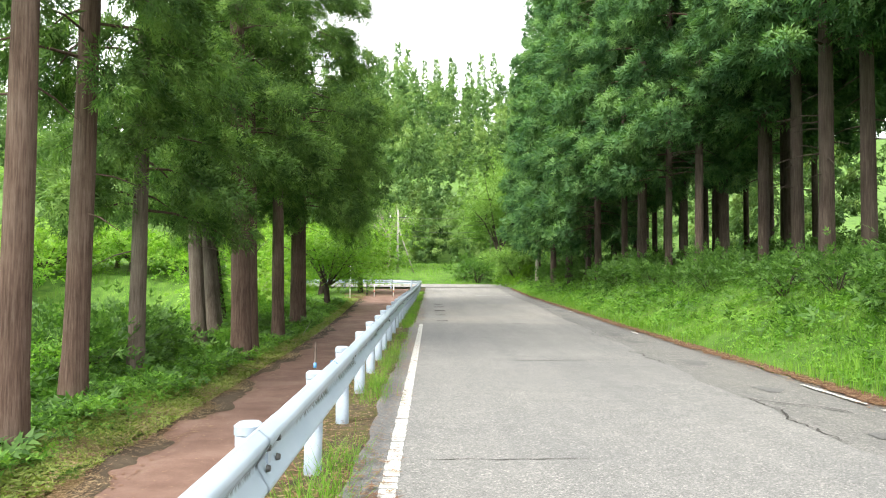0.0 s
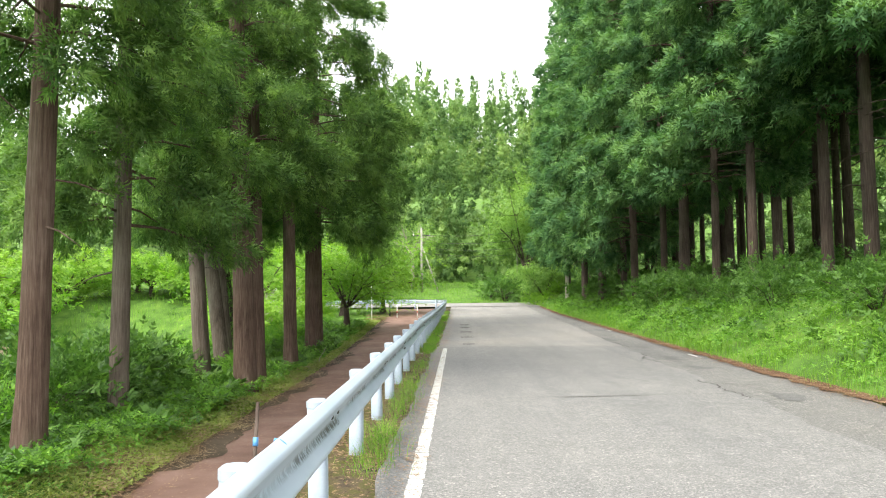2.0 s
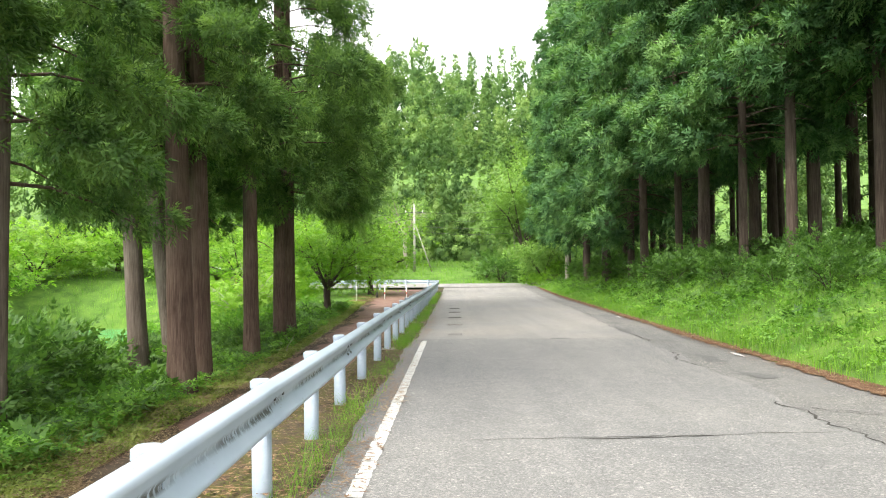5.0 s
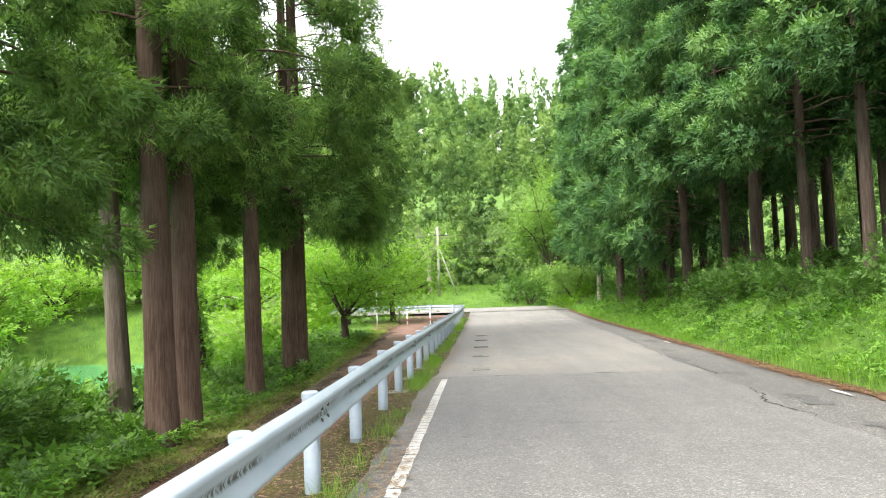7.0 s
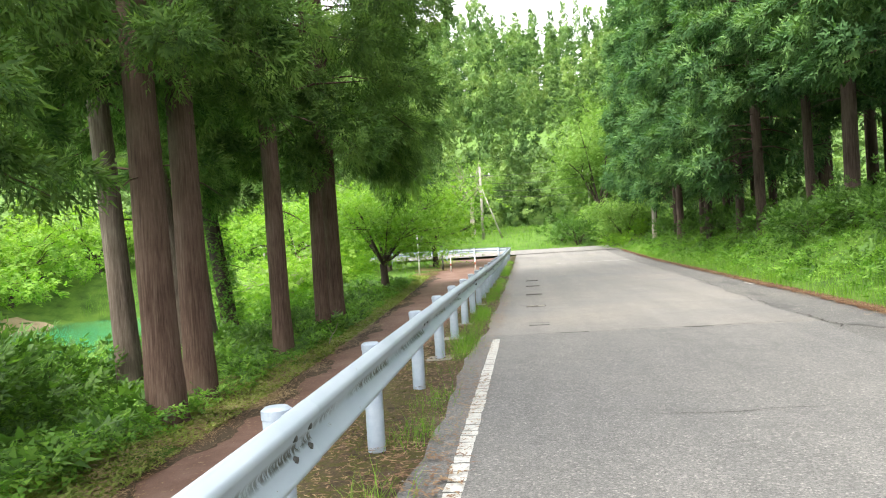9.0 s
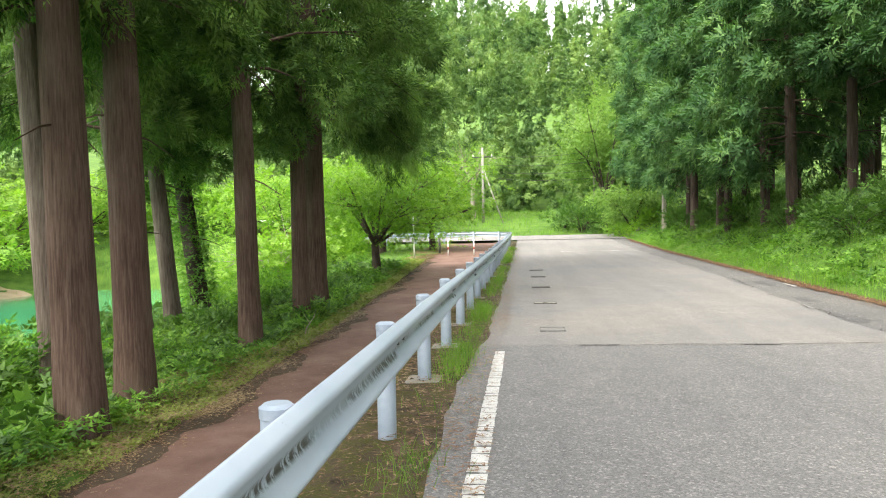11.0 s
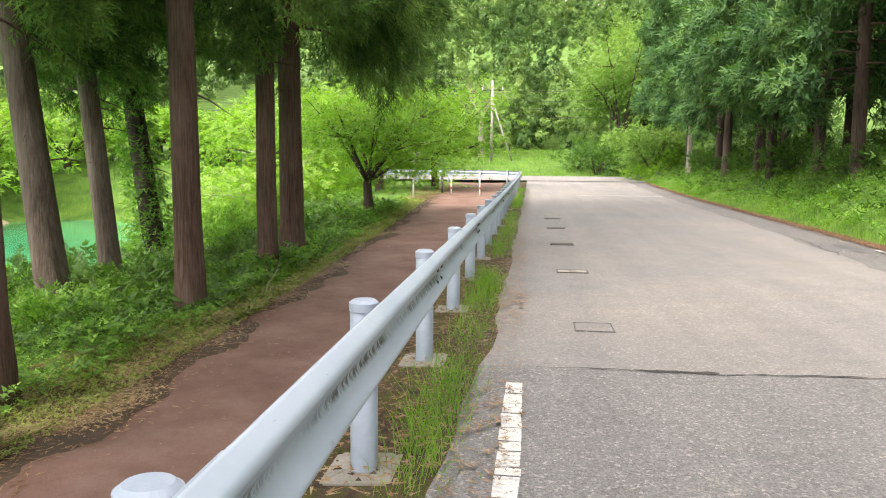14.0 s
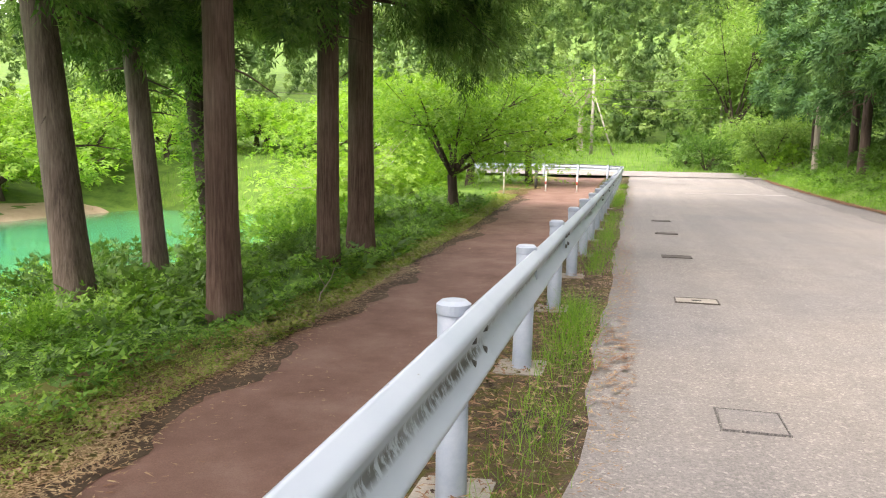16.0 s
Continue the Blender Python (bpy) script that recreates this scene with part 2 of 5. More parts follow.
def bm_mesh(name, bm, mat, smooth=False):
    me = bpy.data.meshes.new(name)
    bm.to_mesh(me)
    bm.free()
    me.materials.append(mat)
    if smooth:
        for q in me.polygons:
            q.use_smooth = True
    return me


def part(name, me, parent, label="", at=None):
    ob = new(name, me)
    ob.parent = parent
    if at is not None:
        ob.matrix_basis = at
    if label:
        ob["label"] = label
    return ob


def thing(name, at, label, category, group="", kind=""):
    ob = new(name)
    ob.empty_display_size = 0.2
    ob.matrix_basis = at if isinstance(at, Matrix) else Matrix.Translation(at)
    return tagged(ob, label, category, group, kind)


def frames_from(d, spin):
    """Rotation matrices whose x axis is d, turned by spin about it."""
    d = d / np.linalg.norm(d, axis=1, keepdims=True)
    up = np.where(np.abs(d[:, 2:3]) > 0.95, np.array([[1.0, 0, 0]]), np.array([[0, 0, 1.0]]))
    s = np.cross(up, d)
    s /= np.linalg.norm(s, axis=1, keepdims=True)
    u = np.cross(d, s)
    c, sn = np.cos(spin)[:, None], np.sin(spin)[:, None]
    return np.stack([d, s * c + u * sn, u * c - s * sn], axis=2)


def scatter(V0, F0, P, R, S):
    """Copies of a small template at P, turned by R, sized by S: vertices and faces of one mesh."""
    V = np.einsum("nij,kj->nki", R, V0) * S[:, None, None] + P[:, None, :]
    F = F0[None] + (np.arange(len(P)) * len(V0))[:, None, None]
    return V.reshape(-1, 3), F.reshape(-1, F0.shape[1])


def blades(specs):
    """Kite-shaped blades: (x0, y0, angle, length, width, tilt)."""
    V, F = [], []
    for x0, y0, a, ln, w, tilt in specs:
        c, s = math.cos(a), math.sin(a)
        k = len(V)
        for u, q in ((0, 0), (0.45, -w / 2), (1, 0), (0.45, w / 2)):
            V.append((x0 + c * u * ln - s * q, y0 + s * u * ln + c * q, tilt * u * ln - (0.03 if q else 0)))
        F.append((k, k + 1, k + 2, k + 3))
    return np.array(V), np.array(F)


def rope(seed, count, length, width, spread=0.7):
    """A conifer branchlet: small pointed blades set round a short drooping line."""
    r2 = np.random.default_rng(seed)
    s = (np.arange(count) + 0.5) / count
    az = np.arange(count) * 2.4 + r2.uniform(0, 1, count)
    P = np.stack([s * 0.8, 0.05 * np.cos(az), 0.05 * np.sin(az) - 0.16 * s * s], 1)
    D = np.stack([np.ones(count), spread * np.cos(az), spread * np.sin(az) - 0.3 * s], 1)
    blade = np.array([(0, -width / 2, 0), (0.15, width / 2, 0), (1, 0, 0)])
    return scatter(blade, np.array([(0, 1, 2)]), P, frames_from(D, r2.uniform(0, 6.28, count)), length * r2.uniform(0.75, 1.25, count))


CEDAR_V, CEDAR_F = rope(3, 14, 0.34, 0.15)
FROND_V, FROND_F = rope(7, 8, 0.40, 0.26, 0.75)
PLUME_V, PLUME_F = rope(8, 7, 0.50, 0.36, 0.8)
BLADE_V, BLADE_F = rope(9, 3, 0.8, 0.55, 0.7)
FAR_V, FAR_F = rope(5, 6, 0.55, 0.42, 0.9)
def points(specs):
    """Three-cornered leaves from the same numbers as blades."""
    V, F = blades(specs)
    V = V.reshape(-1, 4, 3)
    T = np.stack([V[:, 0] * 0.6 + V[:, 1] * 0.4 + (V[:, 1] - V[:, 3]) * 0.25, V[:, 0] * 0.6 + V[:, 3] * 0.4 + (V[:, 3] - V[:, 1]) * 0.25, V[:, 2]], 1)
    return T.reshape(-1, 3), np.arange(len(T) * 3).reshape(-1, 3)


BROAD_V, BROAD_F = points([(0.1, 0, 0.1, 0.42, 0.24, 0.1), (0.25, 0.05, 0.9, 0.4, 0.22, -0.2), (0.25, -0.05, -0.9, 0.4, 0.22, 0.2),
                           (0.5, 0, 0.7, 0.4, 0.22, 0.25), (0.5, 0, -0.7, 0.4, 0.22, -0.25), (0.62, 0, 0, 0.4, 0.22, -0.1)])
GRASS_V = np.array([(0, -0.5, 0), (0, 0.5, 0), (0.12, 0.36, 0.55), (0.12, -0.36, 0.55), (0.42, 0.0, 1.0)]) * np.array([1, 0.035, 1])
GRASS_F = np.array([(0, 1, 2), (0, 2, 3), (3, 2, 4)])
FERN_V, FERN_F = points([(0.0, 0, 0, 1.0, 0.05, -0.2)] + [(0.12 + 0.2 * i, 0, sg * 1.0, 0.44 - 0.08 * i, 0.14, -0.12) for i in range(4) for sg in (1, -1)])
LEAF_V, LEAF_F = points([(0, 0, 0, 1.0, 0.62, 0.1), (0, 0, 2.2, 0.85, 0.55, 0.15), (0, 0, -2.1, 0.85, 0.55, 0.05)])


def tube(points, radii, segs, wob=0.0, seed=0, cap=False, flare=0.0):
    """A tapering tube along points; wob gives it ridges, flare spreads its foot into roots."""
    r2 = np.random.default_rng(seed)
    P = np.array(points, float)
    T = np.gradient(P, axis=0)
    a = np.linspace(0, 2 * np.pi, segs, endpoint=False)
    ridge = 1 + wob * r2.normal(0, 1, segs)
    ph = r2.uniform(0, 6.28, 3)
    V = []
    for i in range(len(P)):
        t = T[i] / np.linalg.norm(T[i])
        s = np.cross(t, (0.31, 0.95, 0.02))
        s /= np.linalg.norm(s)
        u = np.cross(s, t)
        rr = radii[i] * (ridge + wob * 0.6 * r2.normal(0, 1, segs))
        if flare:
            k = flare * math.exp(-(P[i][2] - P[0][2]) / 0.32)
            rr = rr * (1 + k * (0.55 + 0.45 * np.sin(5 * a + ph[0]) + 0.3 * np.sin(3 * a + ph[1])))
        V.append(P[i] + rr[:, None] * (np.cos(a)[:, None] * s + np.sin(a)[:, None] * u))
    V = np.concatenate(V)
    F = [(i * segs + j, i * segs + (j + 1) % segs, (i + 1) * segs + (j + 1) % segs, (i + 1) * segs + j) for i in range(len(P) - 1) for j in range(segs)]
    return V, np.array(F)


def joined(pieces):
    V, F, k = [], [], 0
    for v, f in pieces:
        V.append(v)
        F.append(f + k)
        k += len(v)
    return np.concatenate(V), np.concatenate(F)


def smooth_interp(x, xs, ys):
    x = np.asarray(x, float)
    acc = 0
    for d in (-2.5, -1.2, 0, 1.2, 2.5):
        acc = acc + np.interp(x + d, xs, ys)
    return acc / 5


# ---- the lie of the land ----
def road_z(y):
    return smooth_interp(y, [-40, 0, 20, 30, 45, 58, 66, 75], [-0.15, 0, 0.11, 0.18, 0.36, 0.64, 0.95, 1.1])


def path_z(y):
    return smooth_interp(y, [-40, 0, 13, 20, 27, 40, 46, 60, 80], [-1.4, -1.35, -1.3, -1.14, -0.95, -0.3, 0.12, 0.6, 0.8])


def right_edge(y):
    return smooth_interp(y, [-40, 0, 8, 18, 30, 60], [4.4, 4.5, 4.62, 4.95, 5.5, 6.4])


PATH_R, PATH_L = -1.95, -4.15
LAKE_Z = -2.4


def land(x, y):
    """Height of the ground sheet."""
    x, y = np.asarray(x, float), np.asarray(y, float)
    r, q, e = road_z(y), path_z(y), right_edge(y)
    lift = np.clip((y - 28) / 15, 0, 1)
    # left of the rail
    lake = np.clip((np.interp(x, [-24, -15], [75, 56]) - y) / 12, 0, 1)
    far = q + 0.1
    xs = [-1.15, PATH_R, PATH_L, -5.3, -7.2, -9.5, -13, -17, -20, -31, -34, -37, -48, -90, -160, -500]
    flat = [0, 0, 0, 0.22 - 0.1 * 0, 0.25, -0.1, -0.6, -0.9, -1.0, -1.0, -0.4, 0.2, 0.8, 5, 12, 30]
    left = np.zeros(np.broadcast(x, y).shape)
    zs_lake = [None, None, None, None, None, -1.35, -2.6, -3.1, -3.4, -3.4, -2.3, -1.6, 0.8, 5, 12, 30]
    cols = []
    for i, xv in enumerate(xs):
        if i == 0:
            z = r - 0.06
        elif i in (1, 2):
            z = q
        elif i in (3, 4):
            z = smooth_interp(y, [-40, 13, 27, 33, 40, 46, 60, 80], [-0.95, -0.93, -0.92, -0.76, -0.28, 0.15, 0.65, 0.85])
        else:
            z = lake * zs_lake[i] + (1 - lake) * (q + max(flat[i], -0.3))
        cols.append(z + 0 * left)
    cols = np.stack(cols)
    xa = np.array(xs)
    idx = np.clip(np.searchsorted(-xa, -x + 0 * left, side="right") - 1, 0, len(xs) - 2)
    x0, x1 = xa[idx], xa[idx + 1]
    z0 = np.take_along_axis(cols, idx[None], 0)[0]
    z1 = np.take_along_axis(cols, idx[None] + 1, 0)[0]
    lf = z0 + (z1 - z0) * np.clip((x - x0) / (x1 - x0), 0, 1)
    # right of the road
    d = x - e
    rt = r - 0.05 + np.interp(d, [0, 0.25, 1.0, 2.4, 4.5, 9, 30, 90, 500], [0, 0.08, 0.38, 1.05, 1.5, 1.9, 2.6, 6, 25])
    z = np.where(x < -1.15, lf, np.where(x > e, rt, r - 0.06))
    # bank and hill beyond the junction
    bank = np.interp(y, [67, 70, 82, 92, 128, 165, 200, 290, 420], [0, 0.25, 1.7, 2.6, 11.5, 20, 26, 57, 72])
    zb = 1.0 + bank
    k = np.clip((y - 64) / 8, 0, 1)
    return np.where(y > 64, np.maximum(z * (1 - k) + zb * k, np.where(np.abs(x) > 20, z * (1 - k) + zb * k, -99)), z)


def lands(x, y):
    return float(land(np.array([x]), np.array([y]))[0])


def sheet(xs, ys, zf):
    X, Y = np.meshgrid(xs, ys)
    V = np.stack([X.ravel(), Y.ravel(), zf(X.ravel(), Y.ravel())], 1)
    nx, ny = len(xs), len(ys)
    i = np.arange(ny - 1)[:, None] * nx + np.arange(nx - 1)[None]
    F = np.stack([i, i + 1, i + nx + 1, i + nx], -1).reshape(-1, 4)
    return V, F


def strip(ys, xl, xr, zf, lift, cols=6):
    """A draped band between two edges that vary along y."""
    u = np.linspace(0, 1, cols)
    X = np.array([[xl(y) + (xr(y) - xl(y)) * k for k in u] for y in ys])
    Y = np.repeat(np.array(ys)[:, None], cols, 1)
    V = np.stack([X.ravel(), Y.ravel(), zf(X.ravel(), Y.ravel()) + lift], 1)
    i = np.arange(len(ys) - 1)[:, None] * cols + np.arange(cols - 1)[None]
    F = np.stack([i, i + 1, i + cols + 1, i + cols], -1).reshape(-1, 4)
    return V, F


gx = np.unique(np.concatenate([np.linspace(-420, -60, 19), np.linspace(-60, -14, 47), np.linspace(-14, 14, 113), np.linspace(14, 60, 32), np.linspace(60, 420, 19)]))
gy = np.unique(np.concatenate([np.linspace(-120, -10, 12), np.linspace(-10, 90, 134), np.linspace(90, 420, 34)]))


def rough_land(x, y):
    z = land(x, y)
    off = (x < -4.4) | (x > right_edge(y) + 0.4)
    bumpy = 0.05 * np.sin(2.1 * x + 1.3 * np.sin(0.9 * y)) * np.sin(1.7 * y + 0.8 * np.sin(1.1 * x)) + 0.03 * np.sin(5.3 * x + y) * np.sin(4.7 * y - x)
    return z + np.where(off, bumpy, 0)


V, F = sheet(gx, gy, rough_land)
tagged(new("ground", mesh_np("ground", V, F, M_GROUND, True)), "green weedy ground of the banks and woods", "ground", kind="structure")

# the road: coarse asphalt, then a smoother stretch past the cross joint
JOINT = 20.35
rz = lambda x, y: road_z(y) + 0.0 * x


def inner_joint(y):
    return float(np.interp(y, [-40, 7, 16, 24, 32, 60], [2.9, 3.22, 3.68, 4.1, 4.6, 5.4])) + 0.05 * math.sin(y * 1.9) + 0.03 * math.sin(y * 5.3)


def left_edge(y):
    return -0.50 + 0.025 * math.sin(y * 1.3) + 0.02 * math.sin(y * 5.7) + (0.08 if y > JOINT else 0)


def r_edge(y):
    return float(right_edge(y)) + 0.06 * math.sin(y * 1.1) + 0.05 * math.sin(y * 2.9)


ya = np.arange(-12, JOINT + 0.01, 0.35)
ya[-1] = JOINT
yb = np.concatenate([np.arange(JOINT, 66, 0.5), [66]])
ys_all = np.concatenate([ya, yb[1:]])
tagged(new("road", mesh_np("road", *strip(ya, left_edge, inner_joint, rz, 0.0, 8), M_ROAD, True)), "worn light grey asphalt road with fine aggregate", "road", kind="structure")
tagged(new("road", mesh_np("road", *strip(yb, left_edge, inner_joint, rz, -0.004, 8), M_ROAD2, True)), "smoother pale asphalt road beyond the cross joint", "road", kind="structure")
tagged(new("road_shoulder", mesh_np("shoulder", *strip(ys_all, inner_joint, r_edge, rz, -0.012, 6), M_EDGE, True)), "crumbled dark asphalt shoulder along the grass bank", "road", kind="structure")
V, F = sheet(np.linspace(-16, 30, 46), np.linspace(60.5, 67.2, 6), lambda x, y: np.maximum(road_z(y), land(x, y)) + 0.03)
tagged(new("road", mesh_np("cross_road", V, F, M_ROAD2, True)), "pale crossing road at the junction", "road", kind="structure")

# footpath, verge soil and the dirt strip under the rail
lands_v = lambda x, y: land(x, y)
path_left = lambda y: PATH_L + 0.12 * math.sin(y * 0.9) + 0.1 * math.sin(y * 2.3) + 0.04 * math.sin(y * 6.1)
path_y = np.arange(-12, 60.2, 0.4)
tagged(new("footpath", mesh_np("footpath", *strip(path_y, path_left, lambda y: PATH_R + 0.3, lands_v, 0.03, 7), M_PATH, True)), "reddish brown paved footpath below the guardrail", "footpath", kind="structure")
tagged(new("verge", mesh_np("verge", *strip(path_y, lambda y: -5.6 + 0.2 * math.sin(y * 0.7), lambda y: path_left(y) + 0.03, lands_v, 0.02, 6), M_SOIL, True)), "littered soil verge with moss under the cedars", "verge", kind="structure")
tagged(new("dirt_strip", mesh_np("dirt", *strip(np.arange(-12, 60, 0.4), lambda y: PATH_R + 0.25, lambda y: left_edge(y) + 0.03, lambda x, y: np.maximum(land(x, y), np.where(x > -1.2, road_z(y) - 0.05, -9)), 0.035, 8), M_DIRT, True)), "dirt strip with moss and dead leaves along the road", "dirt", kind="structure")
V, F = sheet(np.linspace(-60, -8, 20), np.linspace(-60, 76, 30), lambda x, y: 0 * x + LAKE_Z)
tagged(new("lake", mesh_np("lake", V, F, M_WATER)), "still turquoise green lake water", "lake", kind="structure")
V, F = sheet(np.linspace(-36.5, -31.8, 12), np.linspace(10, 61, 40), lambda x, y: land(x, y) + 0.05 + 0.06 * np.sin(3 * x + y))
tagged(new("shore", mesh_np("shore", V, F, M_SAND, True)), "bare sandy lake shore below the far trees", "shore", kind="structure")


# ---- guardrail ----
RAIL_X, RAIL_MID = -0.83, 0.527
rail_pts = [(RAIL_X + float(np.interp(y, [-7, 6, 18, 57], [0.11, 0.08, -0.01, 0.02])), y) for y in np.arange(-7.0, 57.1, 1.0)]
rail_pts += [(RAIL_X - 2.5 + 2.5 * math.cos(a), 57 + 2.5 * math.sin(a)) for a in np.linspace(0.25, 1.45, 5)]
rail_pts += [(RAIL_X - 2.5 - d, 59.5 + 0.02 * d) for d in np.arange(0.5, 15, 2.0)]
seg = [0.0]
for a, b in zip(rail_pts, rail_pts[1:]):
    seg.append(seg[-1] + math.dist(a, b))


def rail_at(s):
    x = float(np.interp(s, seg, [q[0] for q in rail_pts]))
    y = float(np.interp(s, seg, [q[1] for q in rail_pts]))
    x2 = float(np.interp(s + 0.3, seg, [q[0] for q in rail_pts])) - float(np.interp(s - 0.3, seg, [q[0] for q in rail_pts]))
    y2 = float(np.interp(s + 0.3, seg, [q[1] for q in rail_pts])) - float(np.interp(s - 0.3, seg, [q[1] for q in rail_pts]))
    return x, y, math.atan2(y2, x2)


def rail_ground(x, y):
    """Foot of the rail: it stands a little higher above the road further on."""
    return float(road_z(min(y, 60))) - 0.02 + float(np.interp(y, [4, 10, 16, 20, 24, 40, 56], [0.0, 0.01, 0.025, 0.045, 0.05, 0.03, 0.0]))


def w_profile():
    """Two-wave beam: depth towards the road, height from its middle."""
    half = [(0.0, 0.005), (0.003, 0.012), (0.007, 0.020), (0.035, 0.068), (0.040, 0.076), (0.045, 0.083), (0.047, 0.091), (0.046, 0.101), (0.042, 0.109), (0.036, 0.115), (0.012, 0.132), (0.005, 0.138), (0.0, 0.143)]
    return [(d, -v) for d, v in reversed(half)] + half


guardrail = thing("guardrail", (RAIL_X, 0, 0), "pale blue-white steel guardrail with stained two-wave beam", "guardrail")
bm = bmesh.new()
bmesh.ops.create_cone(bm, cap_ends=True, segments=24, radius1=0.057, radius2=0.057, depth=1.1, matrix=Matrix.Translation((0, 0, 0.085)))
post_me = bm_mesh("post", bm, M_POST)
for q in post_me.polygons:
    q.use_smooth = len(q.vertices) == 4
bm = bmesh.new()
bmesh.ops.create_cone(bm, cap_ends=True, segments=24, radius1=0.061, radius2=0.061, depth=0.035)
bmesh.ops.create_cone(bm, cap_ends=True, segments=24, radius1=0.059, radius2=0.045, depth=0.012, matrix=Matrix.Translation((0, 0, 0.0235)))
cap_me = bm_mesh("post_cap", bm, M_POST)
bm = bmesh.new()
bmesh.ops.create_cone(bm, cap_ends=True, segments=8, radius1=0.017, radius2=0.012, depth=0.016)
bolt_me = bm_mesh("bolt", bm, M_DARK)
bm = bmesh.new()
bmesh.ops.create_cube(bm, size=1, matrix=Matrix.Diagonal((0.07, 0.07, 0.19, 1)))
bmesh.ops.bevel(bm, geom=bm.edges[:], offset=0.012, segments=1)
block_me = bm_mesh("bracket", bm, M_POST)
bm = bmesh.new()
bmesh.ops.create_cube(bm, size=1, matrix=Matrix.Diagonal((0.34, 0.28, 0.12, 1)))
for v in bm.verts:
    v.co.x += 0.03 * math.sin(v.co.y * 40)
bmesh.ops.bevel(bm, geom=bm.edges[:], offset=0.02, segments=2)
foot_me = bm_mesh("footing", bm, M_CONC)

prof = w_profile()
total = seg[-1]
post_s = [7 + float(np.interp(i, [-5, 0, 4, 6, 7, 8, 11, 60], [-5.1, 3.18, 9.9, 13.0, 14.85, 16.9, 22.25, 112.0])) for i in range(-4, 60)]
post_s = [q for q in post_s if q < total - 0.5]
rr = random.Random(4)
kinks = {}
for i, s in enumerate(post_s):
    x, y, a = rail_at(s)
    gz = rail_ground(x, y)
    kinks[i] = rr.uniform(-0.022, 0.016)
    tilt = pose(x - RAIL_X + 0.005, y, gz + float(np.interp(y, [6, 19], [-0.02, 0.01])), rr.uniform(-1.2, 1.2), rr.uniform(-1.2, 1.2), math.degrees(a))
    post = part("post", post_me, guardrail, at=tilt)
    part("post_cap", cap_me, post, at=Matrix.Translation((0, 0, 0.645)))
    part("bracket", block_me, guardrail, at=pose(x - RAIL_X, y, gz + RAIL_MID, 0, 0, math.degrees(a)) @ Matrix.Translation((0, -0.045, 0)))
    if y > 17 and x > -1.2:
        part("footing", foot_me, guardrail, "weathered concrete footing", at=pose(x - RAIL_X, y, float(road_z(y)) - 0.07, 0, 0, math.degrees(a)))

# beams four metres long, lapped at every second post
for b in range(0, len(post_s) - 2, 2):
    s0, s1 = post_s[b] - 0.16, post_s[b + 2] + 0.16
    back = 0.0 if (b // 2) % 2 else 0.004
    V, nprof = [], len(prof)
    steps = np.linspace(s0, s1, 13)
    mx, my, ma = rail_at((s0 + s1) / 2)
    mz = rail_ground(mx, my) + RAIL_MID
    for s in steps:
        x, y, a = rail_at(s)
        kz = float(np.interp(s, post_s, [kinks[i] for i in range(len(post_s))]))
        zc = rail_ground(x, y) + RAIL_MID + kz
        nx, ny = math.sin(a), -math.cos(a)
        for side in (0, 1):
            for dep, vv in prof:
                o = 0.075 + dep + back - 0.006 * side + kz * 0.8
                V.append((x + nx * o - mx, y + ny * o - my, zc + vv - mz))
    ring = 2 * nprof
    F = []
    for i in range(len(steps) - 1):
        for j in range(nprof - 1):
            F.append((i * ring + j, (i + 1) * ring + j, (i + 1) * ring + j + 1, i * ring + j + 1))
            F.append((i * ring + nprof + j + 1, (i + 1) * ring + nprof + j + 1, (i + 1) * ring + nprof + j, i * ring + nprof + j))
        for j0, j1 in ((nprof - 1, 2 * nprof - 1), (nprof, 0)):
            F.append((i * ring + j0, (i + 1) * ring + j0, (i + 1) * ring + j1, i * ring + j1))
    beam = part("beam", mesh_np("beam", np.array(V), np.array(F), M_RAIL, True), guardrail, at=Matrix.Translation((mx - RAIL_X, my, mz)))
    if -2 < my < 50:
        for ds in (-0.1, 0.1):
            x, y, a = rail_at(post_s[b] + ds)
            zc = rail_ground(x, y) + RAIL_MID
            for vv in (-0.04, 0.042):
                o = 0.075 + 0.022
                part("bolt", bolt_me, guardrail, at=pose(x - RAIL_X + math.sin(a) * o, y - math.cos(a) * o, zc + vv, 0, 90, math.degrees(a) - 90))


